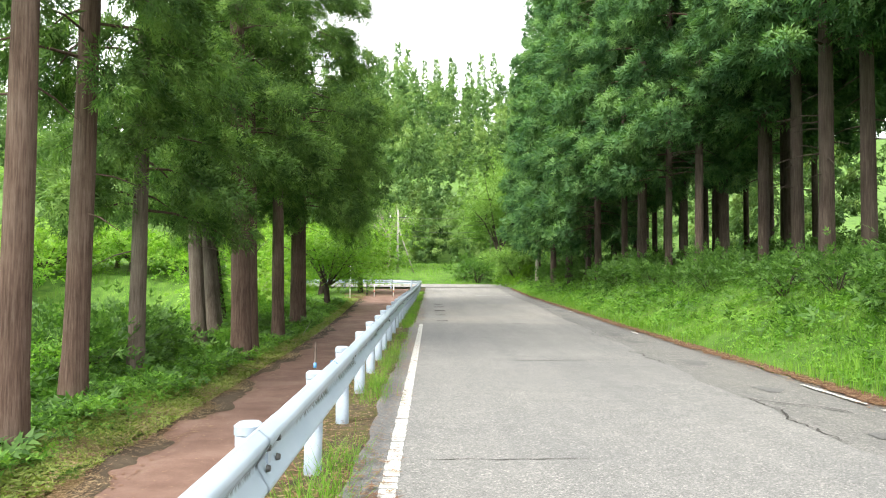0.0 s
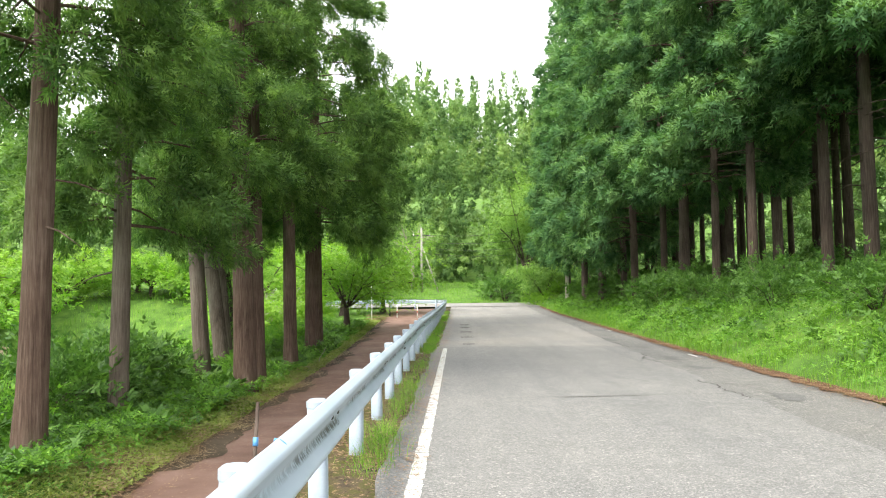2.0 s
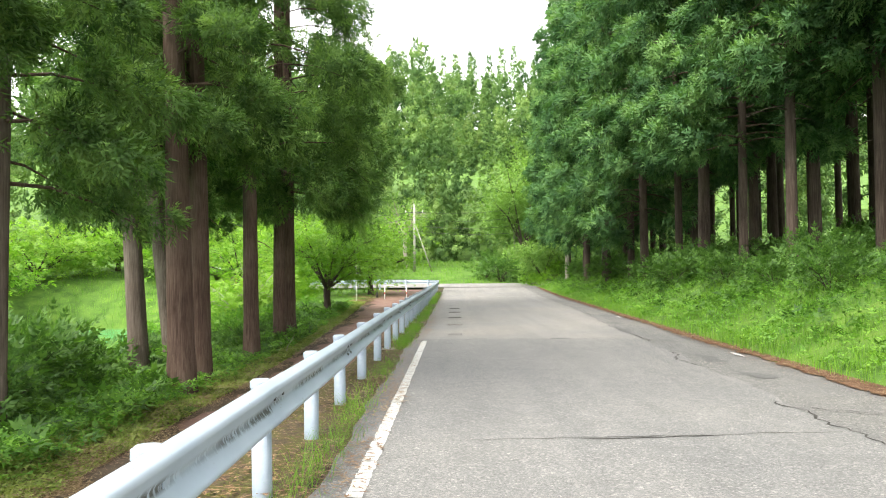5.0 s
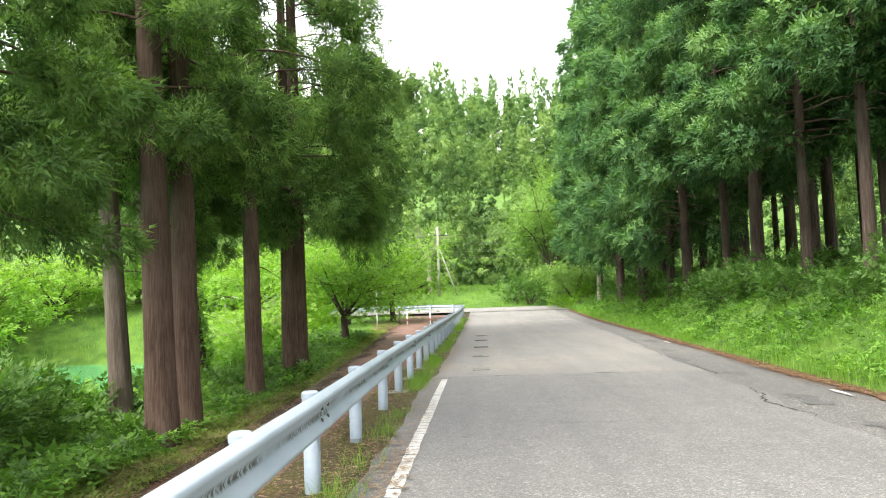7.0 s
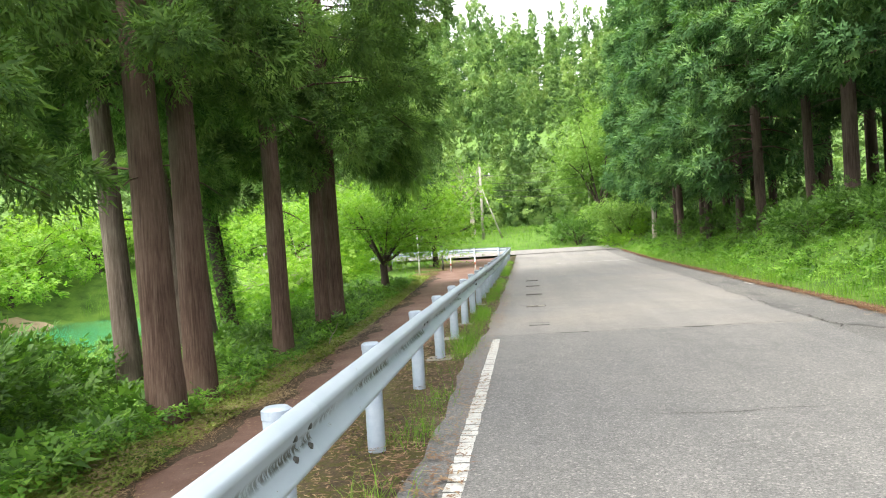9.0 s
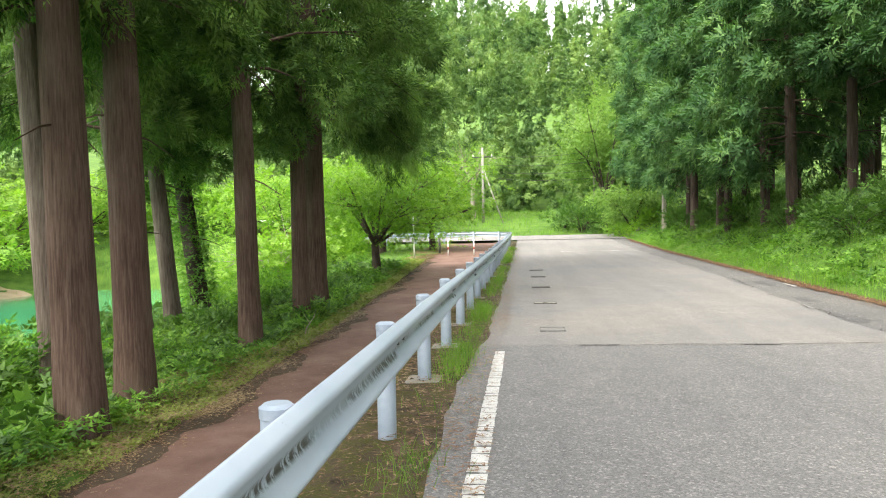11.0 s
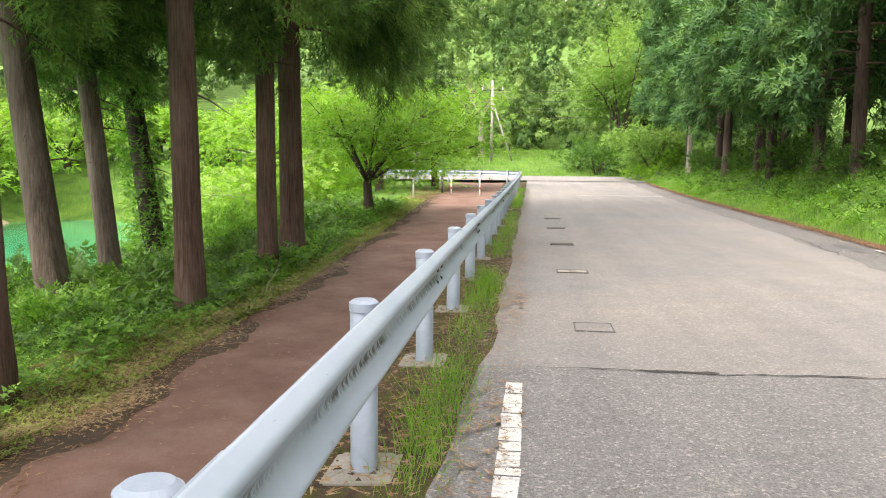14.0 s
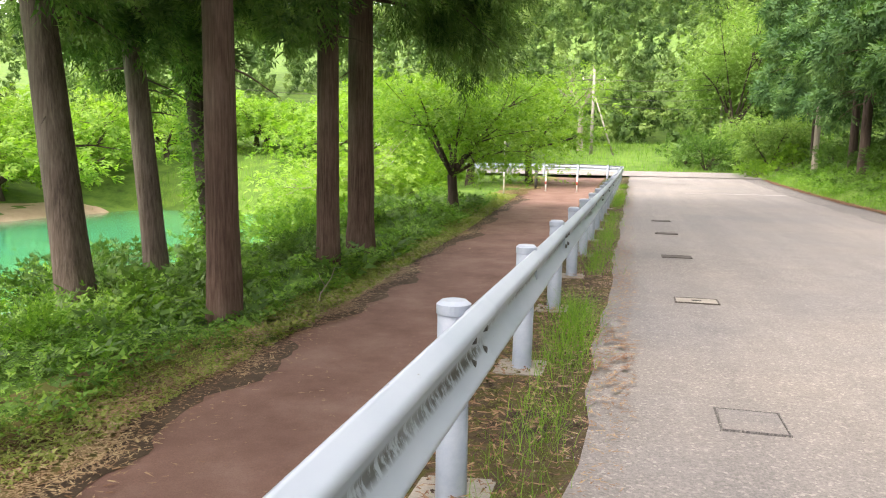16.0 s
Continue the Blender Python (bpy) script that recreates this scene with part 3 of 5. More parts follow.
# ---- cedars ----
def plumes(rg, C, R, A, per, template, size, hang=0.5, stretch=0.45):
    """Rounded foliage plumes: sprays laid over the shell of each clump, drooping outwards."""
    pick = np.repeat(np.arange(len(C)), np.maximum(4, (per * (R / R.mean()) ** 2).astype(int)))
    m = len(pick)
    u = rg.normal(0, 1, (m, 3))
    u /= np.linalg.norm(u, axis=1)[:, None]
    ax = A[pick]
    inward = (u * ax).sum(1)
    u -= np.where(inward < -0.35, 2 * inward, 0)[:, None] * ax
    u[:, 2] = np.where((u[:, 2] < -0.3) & (rg.uniform(0, 1, m) < 0.5), -u[:, 2], u[:, 2])
    along = (u * ax).sum(1)[:, None]
    reach = R[pick] * np.where(rg.uniform(0, 1, m) < 0.12, rg.uniform(0.95, 1.3, m), rg.uniform(0.6, 0.95, m))
    pos = C[pick] + (u + stretch * along * ax) * reach[:, None] * np.array([1, 1, 0.85])
    down = np.array([0, 0, -1.0]) + u[:, 2:3] * u
    d = 0.6 * u + hang * down + 0.3 * ax + rg.normal(0, 0.22, (m, 3))
    V, F = scatter(*template, pos, frames_from(d, rg.uniform(0, 6.28, m)), size * rg.uniform(0.7, 1.3, m))
    N = np.repeat(u + np.array([0, 0, 0.12]), len(template[0]), 0)
    return outward(V, F, N), N


def conifer(rg, boughs, z0, z1, rad, clump, per, template, size, droop=0.3, hang=0.5, top=1.0, inner=0.55):
    """Boughs wound round a stem, each ending in one or more plumes. Also gives the bough lines."""
    C, R, A, lines = [], [], [], []
    for i in range(boughs):
        h = z0 + (z1 - z0) * ((i + rg.uniform(0, 1)) / boughs) ** top
        az = i * 2.4 + rg.uniform(-0.5, 0.5)
        L = rad(h) * rg.uniform(0.6, 1.1)
        rise = rg.uniform(-0.05, 0.35)
        out = np.array([math.cos(az), math.sin(az), 0.0])
        at = lambda q: out * (q * L) + np.array([0, 0, h + rise * q * L - droop * L * q * q])
        lines.append([at(q) for q in (0.0, 0.35, 0.7, 1.0)])
        for q in np.linspace(1.0, inner, max(1, round(L * (1 - inner) / clump) + 1)):
            C.append(at(q) + rg.normal(0, 0.22, 3) * clump)
            R.append(clump * rg.uniform(0.65, 1.3) * (0.6 + 0.4 * min(1, L / 1.5)))
            A.append(out + np.array([0, 0, rg.uniform(-0.5, 0.2)]))
    C, R, A = np.array(C), np.array(R), np.array(A)
    A /= np.linalg.norm(A, axis=1)[:, None]
    (V, F), N = plumes(rg, C, R, A, per, template, size, hang)
    return (V, F), lines, N


def outward(V, F, N):
    """Turns each blade's face to the outside of its tuft."""
    g = np.cross(V[F[:, 1]] - V[F[:, 0]], V[F[:, 2]] - V[F[:, 0]])
    back = (g * N[F[:, 0]]).sum(1) < 0
    F = F.copy()
    F[back] = F[back][:, ::-1]
    return V, F


def tufted(name, V, F, N, mat):
    """Foliage mesh shaded along its tufts, so that each one reads as a soft round clump."""
    me = mesh_np(name, V, F, mat, True)
    me.normals_split_custom_set_from_vertices((N / np.linalg.norm(N, axis=1)[:, None]).tolist())
    return me


def crown_mesh(seed, boughs, z0, z1, radius, clump, per, size, mat, template, droop=0.3, hang=0.5, top=1.0, inner=0.55):
    rg = np.random.default_rng(seed)
    rad = lambda h: radius * max(0.14, 1 - ((h - z0) / (z1 - z0 + 0.5)) ** 1.5) * (0.75 + 0.25 * min(1, (h - z0 + 0.3) / 1.5))
    (V, F), lines, N = conifer(rg, boughs, z0, z1, rad, clump, per, template, size, droop, hang, top, inner)
    twigs = joined([tube(ln, (0.035, 0.024, 0.014, 0.005), 4, seed=i) for i, ln in enumerate(lines)])
    return tufted("crown", V, F, N, mat), mesh_np("boughs", *twigs, M_BARK)


NEAR_CROWNS = [crown_mesh(11 + i, 34, 5.0, 15, 2.5, 0.38, 84, 0.30, M_CEDAR, (FROND_V, FROND_F), droop=0.38, hang=0.6, top=1.35, inner=0.5) for i in range(3)]
WIDE_CROWNS = [crown_mesh(21 + i, 56, 5.2, 23, 4.1, 0.46, 80, 0.34, M_CEDAR, (FROND_V, FROND_F), droop=0.34, hang=0.7, top=1.3, inner=0.62) for i in range(2)]
MID_CROWNS = [crown_mesh(31 + i, 66, 5.0, 19, 2.6, 0.43, 84, 0.25, M_CEDAR2, (PLUME_V, PLUME_F), top=1.35, inner=0.65) for i in range(3)]
EDGE_CROWNS = [crown_mesh(41 + i, 100, 3.2, 24, 2.6, 0.50, 54, 0.34, M_CEDAR2, (PLUME_V, PLUME_F), top=1.1, inner=0.8) for i in range(3)]
BACK_CROWNS = [crown_mesh(51 + i, 32, 5.4, 18, 1.9, 0.55, 24, 0.5, M_CEDAR2, (FAR_V, FAR_F), top=1.2, inner=0.75) for i in range(2)]


def trunk_mesh(seed, h, r, lean, bend, mat, segs=28, flare=0.5, stubs=0):
    zs = [-0.5, 0.0, 0.08, 0.18, 0.32, 0.55, 0.9, 1.5] + list(np.linspace(2.3, h, 12))
    pts, rad = [], []
    for z in zs:
        k = max(0, z) / h
        pts.append((lean[0] * z + bend * math.sin(k * 3.1) * 0.5, lean[1] * z + bend * math.cos(k * 2.2) * 0.3 - bend * 0.3, z))
        rad.append(r * (1 - 0.72 * k ** 1.1) * (1.06 if z < 0.6 else 1))
    pieces = [tube(pts, rad, segs, 0.03, seed, flare=flare)]
    rs = np.random.default_rng(seed)
    for i in range(stubs):
        z = rs.uniform(2.2, 6)
        az, ln = rs.uniform(0, 6.28), rs.uniform(0.25, 1.1)
        c = np.array([lean[0] * z, lean[1] * z, z])
        d = np.array([math.cos(az), math.sin(az), rs.uniform(-0.35, 0.25)])
        pieces.append(tube([c + d * ln * s - np.array([0, 0, 0.25 * ln * s * s]) for s in (0, 0.5, 1.0)], (0.022, 0.013, 0.004), 5, seed=i))
    return mesh_np("trunk", *joined(pieces), mat, True)


def cedar(x, y, dia, height, crown, seed, lean=(0, 0), bend=0.0, mat=M_BARK, group="cedars beside the path", label="tall cedar with reddish ridged bark and dark drooping foliage", scale=1.0, drop=0.0, segs=32, flare=0.8, stubs=5, z=None, tall=1.0):
    tree = thing("cedar_tree", (x, y, lands(x, y) if z is None else z), label, "tree", group)
    part("trunk", trunk_mesh(seed, height, dia / 2, lean, bend, mat, segs, flare, stubs), tree)
    turn = (seed * 77.7) % 360
    zc = 6.0
    at = pose(lean[0] * zc, lean[1] * zc, drop - 5.6 * (tall - 1), 0, 0, turn) @ Matrix.Diagonal((scale, scale, tall, 1))
    part("crown", crown[0], tree, at=at)
    part("bough_wood", crown[1], tree, at=at)["kind"] = "stuff"
    return tree


LEFT = [  # x, y, diameter, lean x, lean y, bark, crown drop, crown
    (-5.4, 9.9, 0.40, 0.0, 0.0, M_BARK, 2.8, 0), (-6.0, 12.9, 0.42, 0.012, 0.0, M_BARK, 0.6, 1), (-6.3, 16.35, 0.36, 0.0, 0.0, M_BARK2, -1.4, 2),
    (-6.95, 23.0, 0.44, -0.07, 0.0, M_BARK2, 0.4, 0), (-5.1, 20.6, 0.52, -0.035, 0.0, M_BARK, 0.0, 1), (-5.25, 22.1, 0.50, -0.025, 0.0, M_BARK, 0.4, 2),
    (-5.35, 26.7, 0.43, -0.02, 0.0, M_BARK, 0.2, 3), (-7.5, 26.6, 0.48, -0.14, 0.02, M_BARK2, -0.6, 1), (-8.2, 29.4, 0.40, -0.1, 0.0, M_BARK2, -0.8, 0),
    (-5.4, 30.3, 0.41, -0.01, 0.0, M_BARK, 0.4, 4), (-5.6, 32.5, 0.54, -0.012, 0.0, M_BARK, 0.0, 3),
]
for i, (x, y, dia, lx, ly, mat, drop, kind) in enumerate(LEFT):
    last_cedar = cedar(x, y, dia, 20, (NEAR_CROWNS + WIDE_CROWNS)[kind], 100 + i, (lx, ly), 0.08, mat, drop=drop)

# low boughs of the last cedar hang out over the path
rg = np.random.default_rng(88)
P, D = [], []
for k in range(6):
    h, az, L = rg.uniform(5.2, 7.2), rg.uniform(-0.3, 0.6), rg.uniform(2.2, 3.0)
    dirh = np.array([math.cos(az), math.sin(az), 0])
    line = [dirh * (s * L) + np.array([0, 0, h + 0.1 * s * L - 0.55 * L * s * s]) for s in (0, 0.35, 0.7, 1.0)]
    part("bough", mesh_np("bough", *tube(line, (0.045, 0.03, 0.016, 0.006), 6, seed=k), M_BARK, True), last_cedar)
    m = 260
    s = rg.uniform(0.3, 1.05, m)
    base = dirh * (s * L)[:, None] + np.array([0, 0, 1.0]) * (h + 0.1 * s * L - 0.55 * L * s * s)[:, None]
    o = rg.normal(0, 1, (m, 3)) * np.array([0.22, 0.22, 0.2]) - np.array([0, 0, 0.18])
    P.append(base + o)
    D.append(dirh * 0.3 + o * 1.2 + np.array([0, 0, -0.5]))
P, D = np.concatenate(P), np.concatenate(D)
part("hanging_foliage", mesh_np("hanging_foliage", *scatter(CEDAR_V, CEDAR_F, P, frames_from(D, rg.uniform(0, 6.28, len(P))), rg.uniform(0.35, 0.6, len(P))), M_CEDAR), last_cedar)["kind"] = "stuff"

# the ivy-clad stem by the lake
ivy_tree = cedar(-8.9, 32.6, 0.5, 17, NEAR_CROWNS[1], 131, (-0.14, 0), 0.1, M_BARK3, label="dark leaning cedar stem wrapped in green ivy", drop=0.2)
rg = np.random.default_rng(5)
m = 2800
zz, aa = rg.uniform(0, 1, m) ** 1.6 * 6.5, rg.uniform(0, 6.28, m)
ro = 0.28 + rg.uniform(0, 0.4, m) * (1 - zz / 8)
P = np.stack([-0.14 * zz + ro * np.cos(aa), ro * np.sin(aa), zz], 1)
D = np.stack([np.cos(aa), np.sin(aa), rg.normal(-0.3, 0.5, m)], 1)
part("ivy", mesh_np("ivy", *scatter(LEAF_V, LEAF_F, P, frames_from(D, rg.uniform(-0.8, 0.8, m)), rg.uniform(0.07, 0.15, m)), M_WEED), ivy_tree, "glossy green ivy leaves")

# right bank: a front row with full crowns, rows behind it
rr = random.Random(12)
FRONT = [(9.4, 9.5), (9.8, 13.2), (9.0, 17.0), (9.9, 20.2), (8.6, 24.1), (10.2, 23.0), (8.6, 27.2), (8.4, 30.0), (8.5, 33.0), (8.0, 36.0), (8.2, 39.2), (7.8, 42.3), (8.3, 45.4), (7.9, 48.6), (8.4, 52.0), (7.9, 56.2), (8.6, 60.0), (9.3, 5.4)]
for i, (x, y) in enumerate(FRONT):
    pale = i == 15
    cedar(x, y, rr.uniform(0.27, 0.38), 22, MID_CROWNS[i % 3] if y < 34 else EDGE_CROWNS[i % 3], 200 + i, (rr.uniform(-0.01, 0.01), 0), 0.05, M_BARK4 if pale else M_BARK5, "cedars on the bank", scale=rr.uniform(0.9, 1.05), drop=rr.uniform(-0.5, 0.8) - (0.6 if y > 44 else 1.2 if y > 34 else 0.9 if y > 26 else 0.1), segs=14, flare=0.3, stubs=9, label="pale-stemmed conifer at the wood's edge" if pale else "tall straight plantation cedar on the grassy bank")
BACK = []
for row in range(4):
    for k in range(11):
        BACK.append((10.6 + row * 2.9 + rr.uniform(-0.9, 0.9), 8 + k * 4.4 + rr.uniform(-1.5, 1.5) + row * 1.1))
trunks_back = [trunk_mesh(300 + i, 20, 0.18, (0, 0), 0.08, M_BARK5, 10, 0.25, 8) for i in range(4)]
for i, (x, y) in enumerate(BACK):
    tree = thing("cedar_tree", pose(x, y, lands(x, y), 0, 0, rr.uniform(0, 360)), "slender plantation cedar deep in the dark wood", "tree", "cedars in the wood")
    part("trunk", trunks_back[i % 4], tree)
    at = Matrix.Translation((0, 0, rr.uniform(0.2, 2.0)))
    part("crown", BACK_CROWNS[i % 2][0], tree, at=at)
    part("bough_wood", BACK_CROWNS[i % 2][1], tree, at=at)["kind"] = "stuff"


# ---- far woods ----
rg = np.random.default_rng(21)
far_tpl, far_tops = [], []
for i in range(4):
    rad = lambda h: 2.0 * max(0.06, 1 - h / 21.5)
    far_tpl.append(conifer(np.random.default_rng(400 + i), 72, 0.9, 21.0, rad, 0.54, 44, (BLADE_V, BLADE_F), 0.32, 0.6, 1.3, inner=0.85))
    far_tops.append(conifer(np.random.default_rng(440 + i), 46, 9.0, 21.0, rad, 0.56, 28, (BLADE_V, BLADE_F), 0.38, 0.5, 1.0, inner=0.85))


def far_wood(name, spots, label):
    pieces, normals = [], []
    for x, y, s, whole in spots:
        (V, F), _, N = (far_tpl if whole else far_tops)[rg.integers(0, 4)]
        a = rg.uniform(0, 6.28)
        c, sn = math.cos(a), math.sin(a)
        spin = np.array([[c, sn, 0], [-sn, c, 0], [0, 0, 1]])
        normals.append(N @ spin)
        W = V @ spin * np.array([s, s, s * rg.uniform(0.95, 1.2)])
        pieces.append((W + np.array([x, y, lands(x, y) - 0.3]), F))
    tagged(new(name, tufted(name, *joined(pieces), np.concatenate(normals), M_FAR)), label, "woods", kind="stuff")


spots = []
for row in range(8):
    y0 = 90 + row * 9.5
    for x in np.arange(-26 - row * 2, 28 + row * 2, 3.5):
        spots.append((x + rg.uniform(-1.4, 1.4), y0 + rg.uniform(-2.5, 2.5), rg.uniform(0.8, 1.02) * (1.1 if x < -2 else 1), row < 2))
for row in range(2):
    for x in np.arange(-30, 64, 5.5):
        spots.append((x + rg.uniform(-2, 2), 265 + row * 16 + rg.uniform(-4, 4), rg.uniform(1.1, 1.5), False))
far_wood("hillside_woods", spots, "conifer wood covering the hillside beyond the junction")
spots = [(x + rg.uniform(-2, 2), y + rg.uniform(-2, 2), rg.uniform(0.8, 1.15), x > -52) for x in (-50, -56, -64) for y in np.arange(6, 150, 5.5)]
far_wood("lakeside_woods", spots, "dark conifer wood on the slope across the lake")
spots = [(x + rg.uniform(-1.5, 1.5), y + rg.uniform(-2, 2), rg.uniform(0.9, 1.2), x < 30) for x in (28, 36) for y in np.arange(0, 84, 5.5)]
far_wood("deep_woods", spots, "dense dark conifers deep in the plantation")


# ---- broadleaved trees ----
def broad_tree(x, y, height, spread, seed, leaf_mat, bark_mat, sprays, size, label, stem=0.14, clear=1.4, group="park trees", z=None, name="broadleaf_tree", layers=True):
    rg = np.random.default_rng(seed)
    tree = thing(name, (x, y, lands(x, y) if z is None else z), label, "tree", group)
    fork = np.array([rg.normal(0, 0.08), rg.normal(0, 0.08), clear])
    part("trunk", mesh_np("trunk", *tube([(0, 0, -0.3), (0, 0, 0.05), fork * np.array([0.4, 0.4, 0.5]), fork], (stem * 1.5, stem * 1.35, stem, stem * 0.9), 12, 0.05, seed), bark_mat, True), tree)
    twigs, pads = [], []
    nb = 9
    for i in range(nb):
        az = i * 2.4 + rg.uniform(-0.4, 0.4)
        reach = spread * rg.uniform(0.55, 1.0)
        top = clear + (height - clear) * rg.uniform(0.25, 0.95) * (1 - 0.35 * reach / spread)
        end = np.array([math.cos(az) * reach, math.sin(az) * reach, top])
        midp = fork * 0.45 + end * 0.55 + np.array([0, 0, 0.12 * height * rg.uniform(-0.3, 1)])
        limb = (tube([fork, fork * 0.75 + midp * 0.25 + rg.normal(0, 0.05, 3), midp, end], (stem * 0.55, stem * 0.42, stem * 0.25, stem * 0.06), 6, 0.05, seed + i))
        part("limb", mesh_np("limb", *limb, bark_mat, True), tree)
        for k in range(5):
            tip = midp + (end - midp) * rg.uniform(0, 1.1) + rg.normal(0, 0.2, 3) * np.array([spread, spread, height * 0.32])
            twigs.append(tube([midp + (end - midp) * 0.3 * k / 4, (midp + tip) / 2 + rg.normal(0, 0.05, 3), tip], (stem * 0.16, stem * 0.1, 0.008), 4, 0, seed))
            pads.append((tip, rg.uniform(0.5, 1.0)))
    part("twig_wood", mesh_np("twigs", *joined(twigs), bark_mat, True), tree)["kind"] = "stuff"
    per = int(sprays * 1.6) // len(pads)
    size = size * 0.85
    P, D = [], []
    for c, w in pads:
        m = int(per * w * 1.35)
        o = rg.normal(0, 1, (m, 3)) * np.array([0.24 * spread, 0.24 * spread, 0.075 * height]) * w
        o[:, 2] -= 0.35 * (o[:, 0] ** 2 + o[:, 1] ** 2) / spread
        P.append(c + o)
        d = o * np.array([1, 1, 0.2]) + rg.normal(0, 0.25, (m, 3)) * spread * 0.3
        d[:, 2] -= 0.1 * spread
        D.append(d)
    P, D = np.concatenate(P), np.concatenate(D)
    keep = P[:, 2] > clear * 0.75
    P, D = P[keep], D[keep]
    part("crown", mesh_np("crown", *scatter(BROAD_V, BROAD_F, P, frames_from(D, rg.normal(0, 0.5, len(P))), rg.uniform(0.7, 1.3, len(P)) * size), leaf_mat), tree)
    return tree


broad_tree(-5.5, 40.3, 5.2, 2.7, 61, M_DECID, M_BARK3, 4200, 0.27, "spreading cherry tree with a dark forked trunk", 0.15, 1.2, name="cherry_tree")
broad_tree(-4.9, 53.0, 5.8, 3.0, 62, M_DECID, M_BARK3, 1500, 0.45, "leafy park tree on the lawn behind the cherry", 0.15, 1.5)
broad_tree(-7.5, 52.0, 5.0, 3.2, 63, M_DECID, M_BARK3, 1300, 0.48, "leafy park tree beside the lake path", 0.16, 1.4)
broad_tree(-11.5, 47.0, 4.5, 3.2, 64, M_DECID2, M_BARK4, 1200, 0.45, "pale twisted young tree on the lake bank", 0.12, 1.2)
broad_tree(-14.0, 56.0, 6.0, 4.0, 65, M_DECID, M_BARK3, 1300, 0.55, "broadleaved tree on the lake bank", 0.16, 1.4)
broad_tree(-4.5, 80.0, 8.6, 2.8, 66, M_FRESH, M_BARK4, 1500, 0.3, "half-bare pale-limbed tree beside the utility pole", 0.2, 3.2)
broad_tree(7.2, 63.5, 4.6, 2.5, 67, M_FRESH, M_BARK3, 5200, 0.28, "low bushy bright green tree at the junction", 0.1, 0.3)
for i, (x, y, h, sp) in enumerate([(7.4, 83, 14, 4.4), (10.5, 90, 20, 5), (14, 82, 14, 5)]):
    broad_tree(x, y, h, sp, 70 + i, M_FRESH, M_BARK3, 7500, 0.4, "tall light green tree before the conifer hill", 0.25, 1.6, "trees below the hill")
for i, (x, y) in enumerate([(-37, 24), (-38.5, 32), (-37, 40), (-39, 48), (-37.5, 56), (-39, 64), (-36, 71), (-30, 76), (-24, 74), (-18, 72), (-43, 36), (-44, 52), (-42, 67), (-33, 80), (-12, 72)]):
    broad_tree(x, y, rr.uniform(6, 9), rr.uniform(4.2, 5.5), 80 + i, M_DECID2 if i % 3 == 0 else M_DECID, M_BARK3, 1000, 0.95, "broad light green tree leaning over the far shore", 0.22, 0.9, "trees along the far shore")


# ---- shrubs ----
def shrub_mesh(seed, size, mat, sprays, leaf):
    rg = np.random.default_rng(seed)
    pads = rg.normal(0, 1, (14, 3)) * np.array([0.45, 0.45, 0.22]) * size + np.array([0, 0, 0.55 * size])
    P, D = [], []
    for c in pads:
        m = sprays // 14
        o = rg.normal(0, 0.2, (m, 3)) * size
        P.append(c + o)
        D.append(o + (c - np.array([0, 0, 0.2 * size])) * 0.4 + rg.normal(0, 0.1, (m, 3)))
    P, D = np.concatenate(P), np.concatenate(D)
    P[:, 2] = np.maximum(P[:, 2], 0.03)
    crown = mesh_np("leaves", *scatter(BROAD_V, BROAD_F, P, frames_from(D, rg.normal(0, 0.7, len(P))), rg.uniform(0.6, 1.3, len(P)) * leaf), mat)
    stems = joined([tube([(0, 0, -0.1), c * np.array([0.4, 0.4, 0.6]), c], (0.02, 0.013, 0.004), 4, seed=i) for i, c in enumerate(pads)])
    return crown, mesh_np("stems", *stems, M_BARK3)


SHRUBS = [shrub_mesh(500 + i, 1.0, (M_SHRUB, M_WEED, M_SHRUB, M_DECID)[i], 640, 0.26) for i in range(4)]
rr = random.Random(31)
spots = []
for k in range(34):
    y = 5 + k * 1.75
    spots.append((float(right_edge(y)) + rr.uniform(2.0, 3.2), y + rr.uniform(-0.7, 0.7), rr.uniform(0.5, 1.0), rr.choice((0, 0, 0, 2))))
for k in range(22):
    y = 6 + k * 2.6
    spots.append((rr.uniform(9.5, 14), y, rr.uniform(0.6, 1.1), rr.choice((0, 0, 2))))
for x, y, s in [(-7.3, 10.6, 1.0), (-7.6, 14.5, 1.0), (-7.2, 17.6, 1.1), (-7.8, 19.7, 1.3), (-8.6, 21.5, 1.2), (-9.2, 24.6, 1.1), (-8.8, 27.9, 0.9), (-9.6, 30.6, 1.1), (-8.0, 34.5, 0.9), (-7.4, 36.8, 0.8), (-7.5, 39.5, 0.7), (-10, 17, 1.3), (-10.5, 13, 1.4), (-10.8, 35.6, 1.0), (-6.9, 29.0, 0.6), (-6.6, 31.7, 0.6), (-6.7, 25.0, 0.6)]:
    spots.append((x, y, s, rr.choice((0, 1, 1, 2))))
for k in range(26):
    spots.append((rr.uniform(-27, -9.5), rr.uniform(43, 62), rr.uniform(1.0, 1.9), 3))
spots += [(6.4, 61.9, 1.0, 3), (8.0, 61.6, 1.1, 3), (4.3, 69.5, 1.9, 0), (3.2, 72, 1.4, 0), (6.2, 70, 1.7, 2), (9.2, 66, 1.8, 0), (-7.6, 16.2, 1.3, 0), (-7.9, 18.6, 1.5, 2), (-8.3, 22.8, 1.3, 0), (-9.4, 20.4, 1.6, 0)]
for k in range(8):
    spots.append((rr.uniform(-13, -9.3), 10 + k * 4.0, rr.uniform(0.7, 1.1), 3))
